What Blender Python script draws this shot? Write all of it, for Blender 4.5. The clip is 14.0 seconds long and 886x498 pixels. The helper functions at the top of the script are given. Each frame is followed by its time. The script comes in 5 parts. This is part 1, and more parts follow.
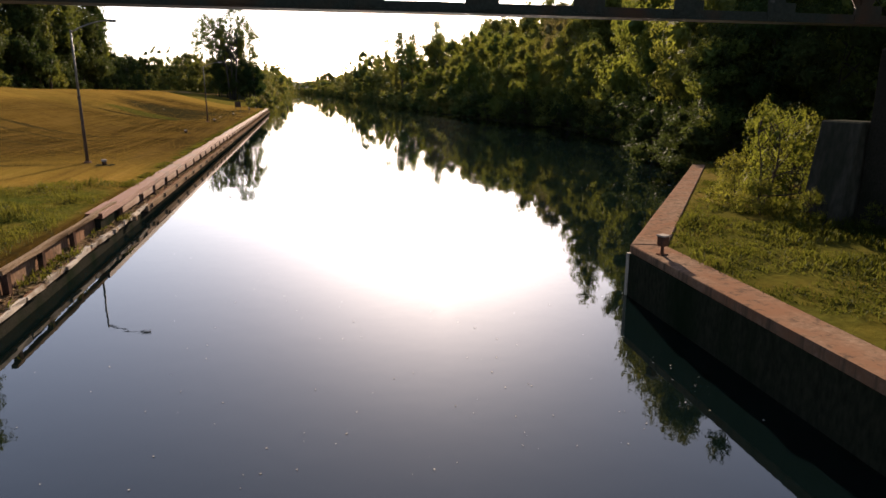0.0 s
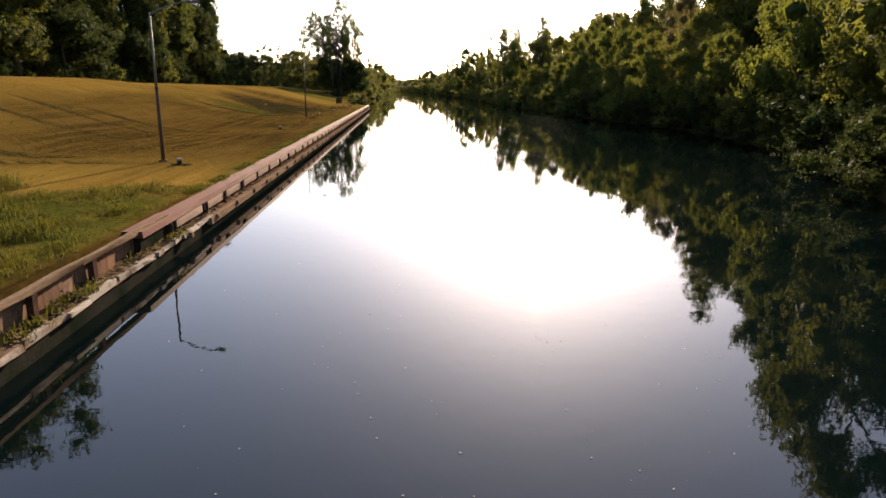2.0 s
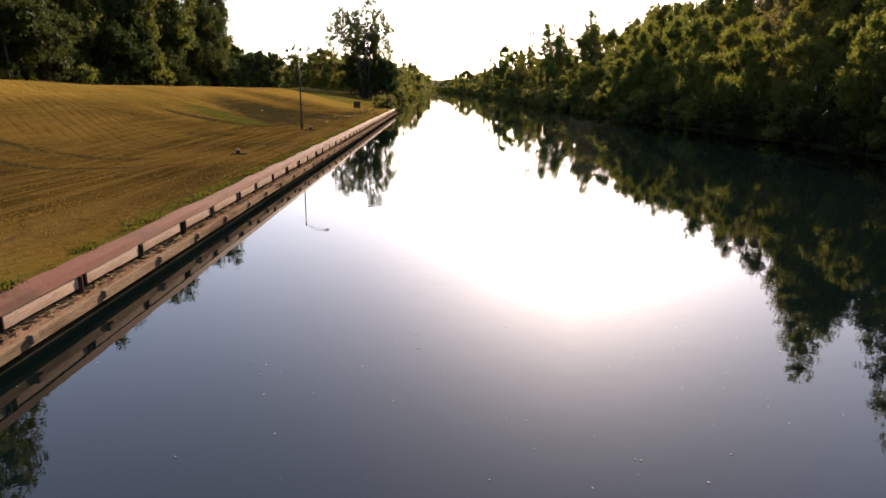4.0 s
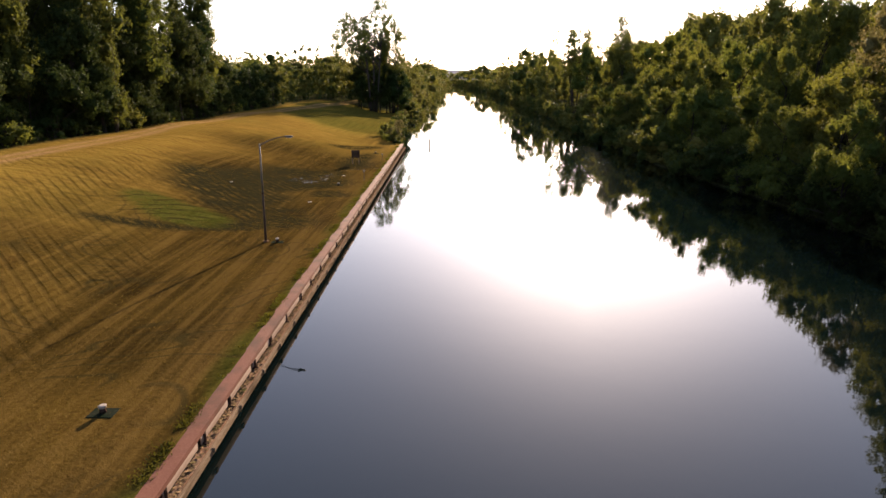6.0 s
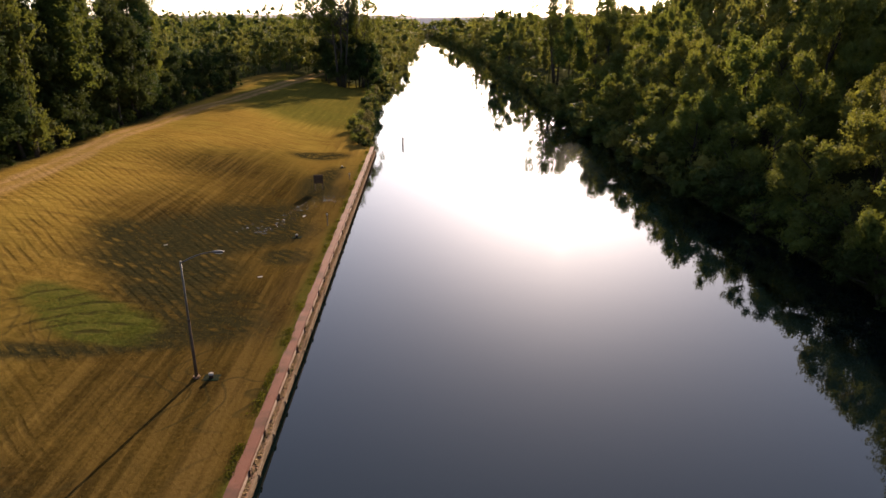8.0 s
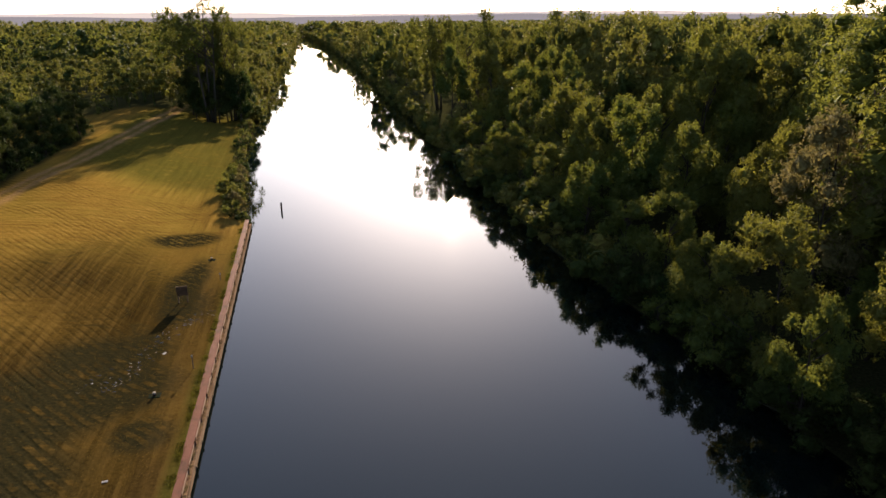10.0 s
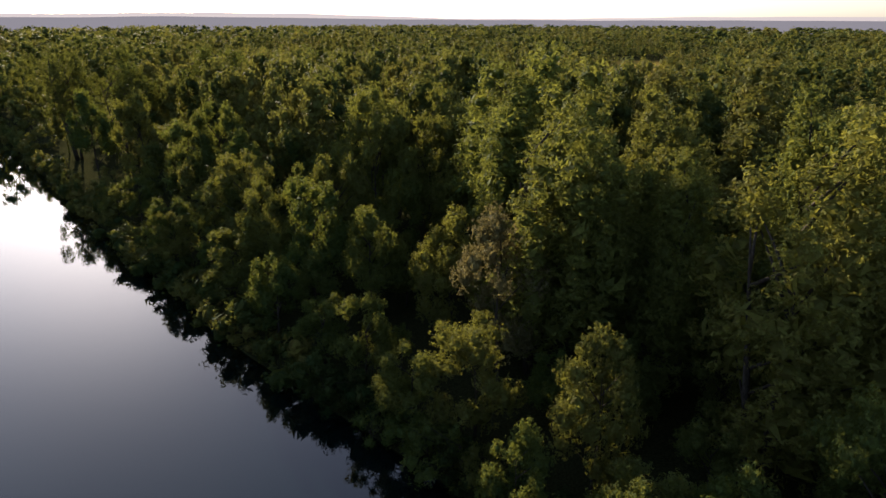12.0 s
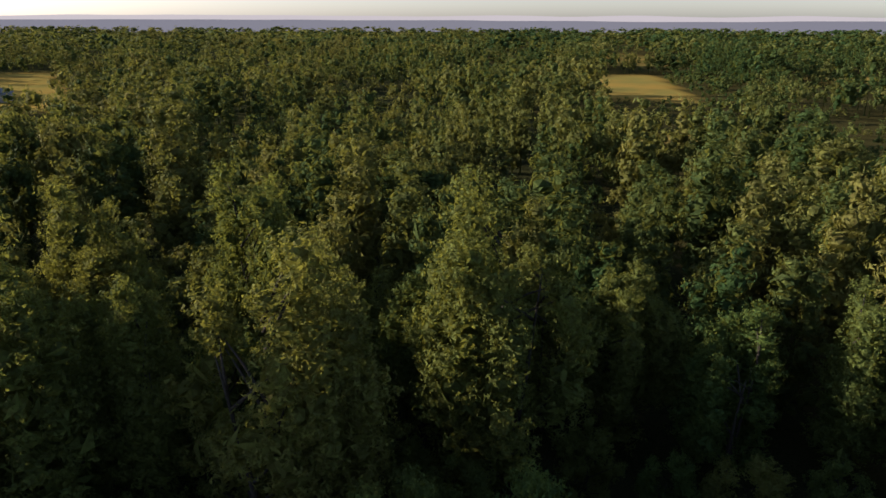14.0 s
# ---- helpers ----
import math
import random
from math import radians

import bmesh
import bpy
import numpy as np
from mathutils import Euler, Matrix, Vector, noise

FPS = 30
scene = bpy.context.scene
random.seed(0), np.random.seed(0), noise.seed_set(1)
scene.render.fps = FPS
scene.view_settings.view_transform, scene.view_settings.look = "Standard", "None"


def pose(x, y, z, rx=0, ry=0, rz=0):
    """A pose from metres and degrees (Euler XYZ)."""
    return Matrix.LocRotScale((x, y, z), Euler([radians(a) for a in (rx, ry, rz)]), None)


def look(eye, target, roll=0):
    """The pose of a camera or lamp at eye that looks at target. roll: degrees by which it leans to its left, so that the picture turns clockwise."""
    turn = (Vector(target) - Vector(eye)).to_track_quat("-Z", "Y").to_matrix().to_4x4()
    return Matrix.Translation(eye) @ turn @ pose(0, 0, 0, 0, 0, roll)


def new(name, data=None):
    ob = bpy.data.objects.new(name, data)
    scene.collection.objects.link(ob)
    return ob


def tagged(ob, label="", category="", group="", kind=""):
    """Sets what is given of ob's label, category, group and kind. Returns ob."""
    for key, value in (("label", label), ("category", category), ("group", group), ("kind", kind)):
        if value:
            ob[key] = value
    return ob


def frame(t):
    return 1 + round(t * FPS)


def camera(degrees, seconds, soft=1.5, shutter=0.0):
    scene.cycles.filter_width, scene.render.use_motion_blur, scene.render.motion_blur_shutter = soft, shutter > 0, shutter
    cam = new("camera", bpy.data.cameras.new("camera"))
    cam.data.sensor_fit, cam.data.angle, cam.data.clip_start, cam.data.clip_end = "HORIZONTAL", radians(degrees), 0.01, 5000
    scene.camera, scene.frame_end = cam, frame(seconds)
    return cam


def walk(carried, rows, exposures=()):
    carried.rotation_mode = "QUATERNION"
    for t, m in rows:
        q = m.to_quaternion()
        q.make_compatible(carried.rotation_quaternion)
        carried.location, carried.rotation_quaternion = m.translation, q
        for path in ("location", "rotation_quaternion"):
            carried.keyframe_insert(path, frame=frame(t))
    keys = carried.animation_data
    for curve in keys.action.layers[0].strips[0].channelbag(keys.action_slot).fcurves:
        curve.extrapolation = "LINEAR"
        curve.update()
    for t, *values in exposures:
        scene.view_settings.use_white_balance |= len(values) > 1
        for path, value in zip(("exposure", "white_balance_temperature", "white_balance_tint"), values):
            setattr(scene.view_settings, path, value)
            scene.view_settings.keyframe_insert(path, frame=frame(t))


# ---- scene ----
# ---------- camera ----------
cam = camera(69.13, 14.0, 1.5)
PATH = [
    # seconds, x, y, z, yaw, pitch, roll
    (0.0, 0.000, 0.000, 5.956, -12.556, -13.782, -0.070),
    (0.1, 0.013, 0.016, 5.930, -9.206, -13.742, -0.105),
    (0.2, 0.020, 0.023, 5.918, -7.660, -13.723, -0.120),
    (0.3, 0.028, 0.032, 5.903, -5.684, -13.700, -0.141),
    (0.4, 0.033, 0.039, 5.892, -4.309, -13.683, -0.155),
    (0.5, 0.034, 0.040, 5.889, -3.966, -13.679, -0.158),
    (1.0, 0.068, 0.724, 5.849, -3.816, -13.565, -0.364),
    (1.5, 0.121, 3.126, 5.760, -3.909, -13.901, -0.113),
    (2.0, 0.250, 7.129, 5.640, -3.891, -13.943, -0.503),
    (4.3, 1.792, 34.860, 6.033, -0.360, -13.969, -0.201),
    (4.5, 1.765, 37.754, 7.237, -0.172, -14.043, -0.204),
    (5.0, 1.921, 44.452, 10.530, 0.422, -14.151, -0.204),
    (5.5, 1.918, 48.782, 12.739, 0.572, -14.304, -0.356),
    (6.0, 1.981, 52.654, 14.696, 0.624, -14.936, -0.347),
    (6.5, 1.715, 56.513, 16.445, 0.433, -16.338, -0.286),
    (7.0, 1.524, 60.085, 18.475, 0.029, -17.878, -0.263),
    (7.2, 1.439, 61.556, 19.406, -0.296, -18.581, -0.300),
    (9.3, 2.488, 74.827, 29.376, -5.957, -19.642, 0.303),
    (9.5, 2.611, 75.968, 30.402, -7.134, -19.688, 0.234),
    (10.0, 3.166, 78.666, 33.278, -11.937, -19.708, 0.240),
    (10.5, 4.001, 81.199, 36.065, -16.354, -19.773, 0.253),
    (11.0, 4.953, 83.535, 38.761, -23.046, -19.756, 0.246),
    (11.5, 5.976, 85.630, 41.521, -30.791, -19.773, 0.039),
    (12.0, 7.262, 87.509, 44.096, -40.725, -19.642, -0.237),
    (12.5, 9.060, 89.008, 46.591, -51.337, -19.651, -0.220),
    (13.0, 11.114, 90.095, 49.112, -62.872, -19.833, -0.178),
    (13.5, 12.908, 90.544, 51.284, -74.729, -19.651, -0.073),
    (14.0, 14.693, 90.844, 53.561, -89.448, -19.763, -0.198),
]
walk(cam, [(t, pose(x, y, z, 90 + pitch, roll, yaw)) for t, x, y, z, yaw, pitch, roll in PATH],
     [(0.0, 2.03, 6200, 22), (2.2, 2.03, 6200, 22), (4.4, 2.16, 6250, 24), (7.0, 2.12, 6250, 24), (9.5, 1.97, 6200, 21), (11.5, 1.84, 5900, 19), (13.0, 1.62, 5500, 18), (14.0, 1.54, 5450, 18)])

# ---------- world, sun, exposure ----------
SUN_AZ, SUN_EL = 12.7, 15.5           # degrees right of +y, above the horizon
world = bpy.data.worlds.new("sky")
scene.world = world
world.use_nodes = True
wn = world.node_tree
wn.nodes.clear()
sky = wn.nodes.new("ShaderNodeTexSky")
sky.sky_type = "NISHITA"
sky.sun_disc = False
sky.sun_elevation = radians(SUN_EL)
sky.sun_rotation = radians(SUN_AZ)
sky.altitude = 100
sky.air_density = 1.0
sky.dust_density = 0.9
sky.ozone_density = 1.0
bg = wn.nodes.new("ShaderNodeBackground")
bg.inputs["Strength"].default_value = 0.063
wo = wn.nodes.new("ShaderNodeOutputWorld")
haze = wn.nodes.new("ShaderNodeHueSaturation")
haze.inputs["Saturation"].default_value = 0.76
wn.links.new(sky.outputs[0], haze.inputs["Color"])
wn.links.new(haze.outputs[0], bg.inputs["Color"])
wn.links.new(bg.outputs[0], wo.inputs["Surface"])

sun_data = bpy.data.lights.new("sun", "SUN")
sun_data.energy = 5.0
sun_data.angle = radians(0.6)
sun_data.color = (1.0, 0.80, 0.53)
sun = new("sun", sun_data)
sd = Vector((math.sin(radians(SUN_AZ)) * math.cos(radians(SUN_EL)),
             math.cos(radians(SUN_AZ)) * math.cos(radians(SUN_EL)), math.sin(radians(SUN_EL))))
sun.matrix_world = look(sd * 200, (0, 0, 0))


# ---------- materials ----------
class Net:
    """Small helper to write a node material line by line."""

    def __init__(self, name):
        self.mat = bpy.data.materials.new(name)
        self.mat.use_nodes = True
        self.nt = self.mat.node_tree
        self.nt.nodes.clear()
        self.out = self.nt.nodes.new("ShaderNodeOutputMaterial")

    def node(self, kind, **sockets):
        n = self.nt.nodes.new(kind)
        for k, v in sockets.items():
            self.plug(n.inputs[k.replace("_", " ")], v)
        return n

    def plug(self, socket, v):
        if isinstance(v, bpy.types.NodeSocket):
            self.nt.links.new(v, socket)
        elif isinstance(v, bpy.types.Node):
            self.nt.links.new(v.outputs[0], socket)
        elif isinstance(v, tuple) and len(v) == 3 and socket.type == "RGBA":
            socket.default_value = (*v, 1)
        else:
            socket.default_value = v

    def coords(self, kind="Object", scale=(1, 1, 1), turn=0.0):
        t = self.node("ShaderNodeTexCoord")
        m = self.node("ShaderNodeMapping")
        self.nt.links.new(t.outputs[kind], m.inputs["Vector"])
        m.inputs["Scale"].default_value = scale
        m.inputs["Rotation"].default_value = (0, 0, radians(turn))
        return m.outputs[0]

    def noise(self, co, scale, detail=4, rough=0.55):
        n = self.node("ShaderNodeTexNoise", Scale=scale, Detail=detail, Roughness=rough)
        self.plug(n.inputs["Vector"], co)
        return n.outputs[0]

    def ramp(self, fac, lo, hi, a=0.0, b=1.0):
        n = self.node("ShaderNodeMapRange")
        self.plug(n.inputs[0], fac)
        for k, v in zip((1, 2, 3, 4), (lo, hi, a, b)):
            n.inputs[k].default_value = v
        return n.outputs[0]

    def mix(self, fac, a, b, blend="MIX"):
        n = self.node("ShaderNodeMix")
        n.data_type, n.blend_type = "RGBA", blend
        self.plug(n.inputs[0], fac)
        self.plug(n.inputs[6], a)
        self.plug(n.inputs[7], b)
        return n.outputs[2]

    def maths(self, op, a, b=0.5):
        n = self.node("ShaderNodeMath")
        n.operation = op
        self.plug(n.inputs[0], a)
        self.plug(n.inputs[1], b)
        return n.outputs[0]

    def attr(self, name):
        n = self.node("ShaderNodeAttribute")
        n.attribute_name = name
        return n.outputs["Fac"]

    def bump(self, height, strength, dist):
        n = self.node("ShaderNodeBump", Strength=strength, Distance=dist)
        self.plug(n.inputs["Height"], height)
        return n.outputs[0]

    def shade(self, color, rough, normal=None, metal=0.0, spec=0.12):
        p = self.node("ShaderNodeBsdfPrincipled", Roughness=rough, Metallic=metal)
        self.plug(p.inputs["Base Color"], color)
        self.plug(p.inputs["Specular IOR Level"], spec)
        if normal is not None:
            self.plug(p.inputs["Normal"], normal)
        self.nt.links.new(p.outputs[0], self.out.inputs["Surface"])
        return self.mat


def plain(name, c1, c2, c3, fine=14.0, coarse=0.8, rough=0.8, bump=0.4, dist=0.01, metal=0.0, stretch=(1, 1, 1), spec=0.0):
    """Two-scale worn surface: grain c1-c2, stains c3."""
    n = Net(name)
    co = n.coords("Object", stretch)
    f = n.noise(co, fine, 6)
    g = n.noise(co, coarse, 4)
    col = n.mix(n.ramp(f, 0.3, 0.7), c1, c2)
    col = n.mix(n.ramp(g, 0.48, 0.68), col, c3)
    return n.shade(col, rough, n.bump(f, bump, dist), metal, spec)


def leaf_material(name, dark, light, through_col, tint=(0.35, 0.22, 0.05), tint_amount=0.15, by_tone=False, patchy=0.0):
    n = Net(name)
    isl = n.node("ShaderNodeNewGeometry").outputs["Random Per Island"]
    rnd = n.attr("tone") if by_tone else n.node("ShaderNodeObjectInfo").outputs["Random"]
    col = n.mix(isl, dark, light)
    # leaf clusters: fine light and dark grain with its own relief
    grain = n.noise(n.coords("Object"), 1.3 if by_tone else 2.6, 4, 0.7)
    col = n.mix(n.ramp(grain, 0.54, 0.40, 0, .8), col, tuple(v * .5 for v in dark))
    relief = n.bump(grain, 0.7, 0.5 if by_tone else 0.2)
    col = n.mix(n.maths("MULTIPLY", rnd, tint_amount), col, tint)
    # a low tone darkens the whole tree
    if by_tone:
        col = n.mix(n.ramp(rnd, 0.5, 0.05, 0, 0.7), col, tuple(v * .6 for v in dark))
    if patchy:
        pn = n.ramp(n.noise(n.coords("Object"), patchy, 4, 0.6), 0.40, 0.60)
        col = n.mix(pn, col, (dark[0] * .55, dark[1] * .6, dark[2] * .6))
        through_col = n.mix(pn, through_col, (through_col[0] * .45, through_col[1] * .5, through_col[2] * .5))
    thr = n.mix(n.maths("MULTIPLY", rnd, tint_amount * 1.4), through_col, (0.34, 0.24, 0.03))
    p = n.node("ShaderNodeBsdfPrincipled", Roughness=0.75)
    n.plug(p.inputs["Base Color"], col)
    n.plug(p.inputs["Specular IOR Level"], 0.02)
    n.plug(p.inputs["Normal"], relief)
    t = n.node("ShaderNodeBsdfTranslucent")
    n.plug(t.inputs["Color"], thr)
    m = n.node("ShaderNodeMixShader")
    m.inputs[0].default_value = 0.24 if by_tone else 0.28
    n.nt.links.new(p.outputs[0], m.inputs[1])
    n.nt.links.new(t.outputs[0], m.inputs[2])
    n.nt.links.new(m.outputs[0], n.out.inputs["Surface"])
    return n.mat


M = {}
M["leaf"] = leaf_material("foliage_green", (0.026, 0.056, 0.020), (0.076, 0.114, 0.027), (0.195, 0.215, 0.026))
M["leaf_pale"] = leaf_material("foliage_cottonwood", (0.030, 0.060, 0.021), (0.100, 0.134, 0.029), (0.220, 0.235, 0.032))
# darker leaf copies: shade on bank and woods-edge growth is put into their colour
M["leaf_deep"] = leaf_material("foliage_deep_green_shaded", (0.012, 0.028, 0.010), (0.032, 0.056, 0.016), (0.034, 0.054, 0.012), tint_amount=0.05)
M["leaf_shade"] = leaf_material("foliage_edge_shaded", (0.020, 0.040, 0.013), (0.058, 0.082, 0.019), (0.110, 0.130, 0.018), tint_amount=0.08)
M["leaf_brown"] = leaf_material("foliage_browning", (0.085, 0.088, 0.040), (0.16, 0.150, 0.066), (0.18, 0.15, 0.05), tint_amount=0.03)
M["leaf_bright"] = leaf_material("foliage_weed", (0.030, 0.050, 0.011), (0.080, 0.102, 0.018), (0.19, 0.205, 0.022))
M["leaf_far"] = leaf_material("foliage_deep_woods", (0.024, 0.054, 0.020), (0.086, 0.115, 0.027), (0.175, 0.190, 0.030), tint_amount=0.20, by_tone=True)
M["grass"] = leaf_material("grass_blades", (0.018, 0.033, 0.007), (0.050, 0.066, 0.012), (0.092, 0.100, 0.012), patchy=0.55)
M["straw"] = leaf_material("dry_grass", (0.080, 0.053, 0.012), (0.135, 0.091, 0.021), (0.185, 0.122, 0.026), tint_amount=0.05)
M["bark"] = plain("bark", (0.022, 0.019, 0.015), (0.065, 0.055, 0.045), (0.04, 0.04, 0.028), 9, 0.6, 0.95, 0.8, 0.03, stretch=(1, 1, 0.25))


def concrete_material(name, c1, c2, stain):
    n = Net(name)
    co = n.coords("Object")
    f = n.noise(co, 7, 7, 0.65)
    g = n.noise(co, 0.9, 5, 0.6)
    runs = n.noise(n.coords("Object", (3.0, 3.0, 0.22)), 1.6, 5, 0.6)
    col = n.mix(n.ramp(f, 0.3, 0.7), c1, c2)
    col = n.mix(n.ramp(g, 0.42, 0.66), col, stain)
    col = n.mix(n.ramp(runs, 0.52, 0.66, 0, 0.8), col, (0.062, 0.048, 0.036))
    col = n.mix(n.ramp(n.noise(co, 4.0, 4), 0.66, 0.76, 0, 0.5), col, (0.24, 0.18, 0.145))
    return n.shade(col, 0.92, n.bump(n.maths("ADD", f, n.maths("MULTIPLY", g, 0.8)), 0.35, 0.012), 0.0, 0.0)


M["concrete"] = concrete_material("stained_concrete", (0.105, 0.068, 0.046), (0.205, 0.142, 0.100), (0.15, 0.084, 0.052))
M["concrete_old"] = concrete_material("rust_stained_old_concrete", (0.046, 0.034, 0.026), (0.120, 0.088, 0.064), (0.092, 0.048, 0.028))
M["concrete_pale"] = plain("pale_broken_concrete", (0.21, 0.185, 0.155), (0.36, 0.325, 0.285), (0.12, 0.088, 0.060), 22, 1.1, 0.9, 0.6, 0.015)
# near-black concrete: shade of undercuts, recess and abutment is put into its colour
M["concrete_dark"] = plain("shade_dark_concrete", (0.013, 0.0135, 0.0105), (0.025, 0.024, 0.0195), (0.008, 0.0115, 0.007), 14, 0.7, 0.7, 0.5, 0.012)
# moss green, darkened further: the lock wall's shaded side is put into this colour
M["concrete_shade"] = plain("mossy_shaded_concrete", (0.010, 0.013, 0.009), (0.024, 0.026, 0.018), (0.007, 0.013, 0.007), 10, 0.7, 0.85, 0.4, 0.012, stretch=(1, 1, 0.4))
M["concrete_grey"] = plain("weathered_grey_concrete", (0.022, 0.024, 0.019), (0.046, 0.045, 0.036), (0.014, 0.018, 0.012), 6, 0.7, 0.9, 0.4, 0.012, stretch=(1, 1, 0.4))
M["cap"] = plain("rust_red_cap", (0.085, 0.033, 0.022), (0.140, 0.062, 0.043), (0.065, 0.034, 0.024), 20, 0.5, 0.8, 0.3, 0.006, spec=0.06)
M["timber"] = plain("weathered_timber", (0.1, 0.069, 0.045), (0.2, 0.152, 0.106), (0.063, 0.044, 0.029), 12, 0.9, 0.85, 0.6, 0.012, stretch=(3, 0.3, 3))
M["plank"] = plain("pale_pinkish_plank", (0.235, 0.178, 0.142), (0.335, 0.268, 0.22), (0.165, 0.11, 0.082), 12, 0.7, 0.85, 0.4, 0.01, stretch=(3, 0.4, 3))
M["bracket"] = plain("dark_iron_bracket", (0.03375, 0.0225, 0.018), (0.075, 0.045, 0.03375), (0.0225, 0.01875, 0.015), 20, 2, 0.7, 0.4, 0.006)
M["debris"] = plain("leaf_litter", (0.075, 0.04875, 0.02625), (0.225, 0.1575, 0.09), (0.06, 0.05625, 0.0225), 8, 1.2, 0.95, 0.9, 0.04)
M["rust"] = plain("rusty_iron", (0.050, 0.026, 0.018), (0.12, 0.062, 0.038), (0.035, 0.024, 0.02), 26, 3, 0.75, 0.5, 0.005)
M["steel_dark"] = plain("dark_painted_steel", (0.018, 0.024, 0.02), (0.035, 0.042, 0.036), (0.06, 0.035, 0.022), 16, 0.8, 0.55, 0.3, 0.004, spec=0.1)
M["galv"] = plain("galvanised_steel", (0.10, 0.095, 0.086), (0.15, 0.145, 0.135), (0.085, 0.076, 0.068), 30, 1.2, 0.6, 0.15, 0.002, metal=0.2, spec=0.1)
M["pole_dark"] = plain("brown_painted_pole", (0.066, 0.04675, 0.033), (0.1045, 0.077, 0.055), (0.0495, 0.03575, 0.0275), 30, 1.2, 0.6, 0.15, 0.002)
M["sign_face"] = plain("brown_sign_board", (0.06, 0.038, 0.023), (0.10, 0.064, 0.040), (0.045, 0.030, 0.020), 12, 1.5, 0.7, 0.2, 0.004)
M["litter"] = plain("pale_litter", (0.2475, 0.2365, 0.22), (0.374, 0.363, 0.341), (0.1925, 0.1705, 0.1485), 30, 3, 0.8, 0.3, 0.004)
M["roof_grey"] = plain("grey_metal_roof", (0.10, 0.11, 0.13), (0.16, 0.17, 0.19), (0.09, 0.085, 0.085), 6, 0.4, 0.5, 0.1, 0.01)
M["siding"] = plain("faded_siding", (0.24, 0.22, 0.19), (0.34, 0.31, 0.27), (0.20, 0.17, 0.14), 8, 0.4, 0.8, 0.2, 0.01)
M["glass_dark"] = Net("lamp_lens").shade((0.5, 0.5, 0.48), 0.15)


def water_material():
    n = Net("canal_water")
    co = n.coords("Object", (1, 1, 1))
    h = n.noise(co, 1.6, 3, 0.5)
    h2 = n.noise(co, 0.25, 2, 0.5)
    hh = n.maths("ADD", h, n.maths("MULTIPLY", h2, 2.0))
    tint = n.mix(n.ramp(n.noise(co, 0.05, 3), 0.35, 0.65), (0.001, 0.0032, 0.0034), (0.002, 0.0046, 0.0048))
    p = n.node("ShaderNodeBsdfPrincipled", Roughness=0.018, IOR=1.53)
    n.plug(p.inputs["Base Color"], tint)
    n.plug(p.inputs["Normal"], n.bump(hh, 0.035, 0.05))
    n.nt.links.new(p.outputs[0], n.out.inputs["Surface"])
    return n.mat


M["water"] = water_material()
M["puddle"] = Net("puddle_water").shade((0.03, 0.028, 0.022), 0.06, spec=0.5)


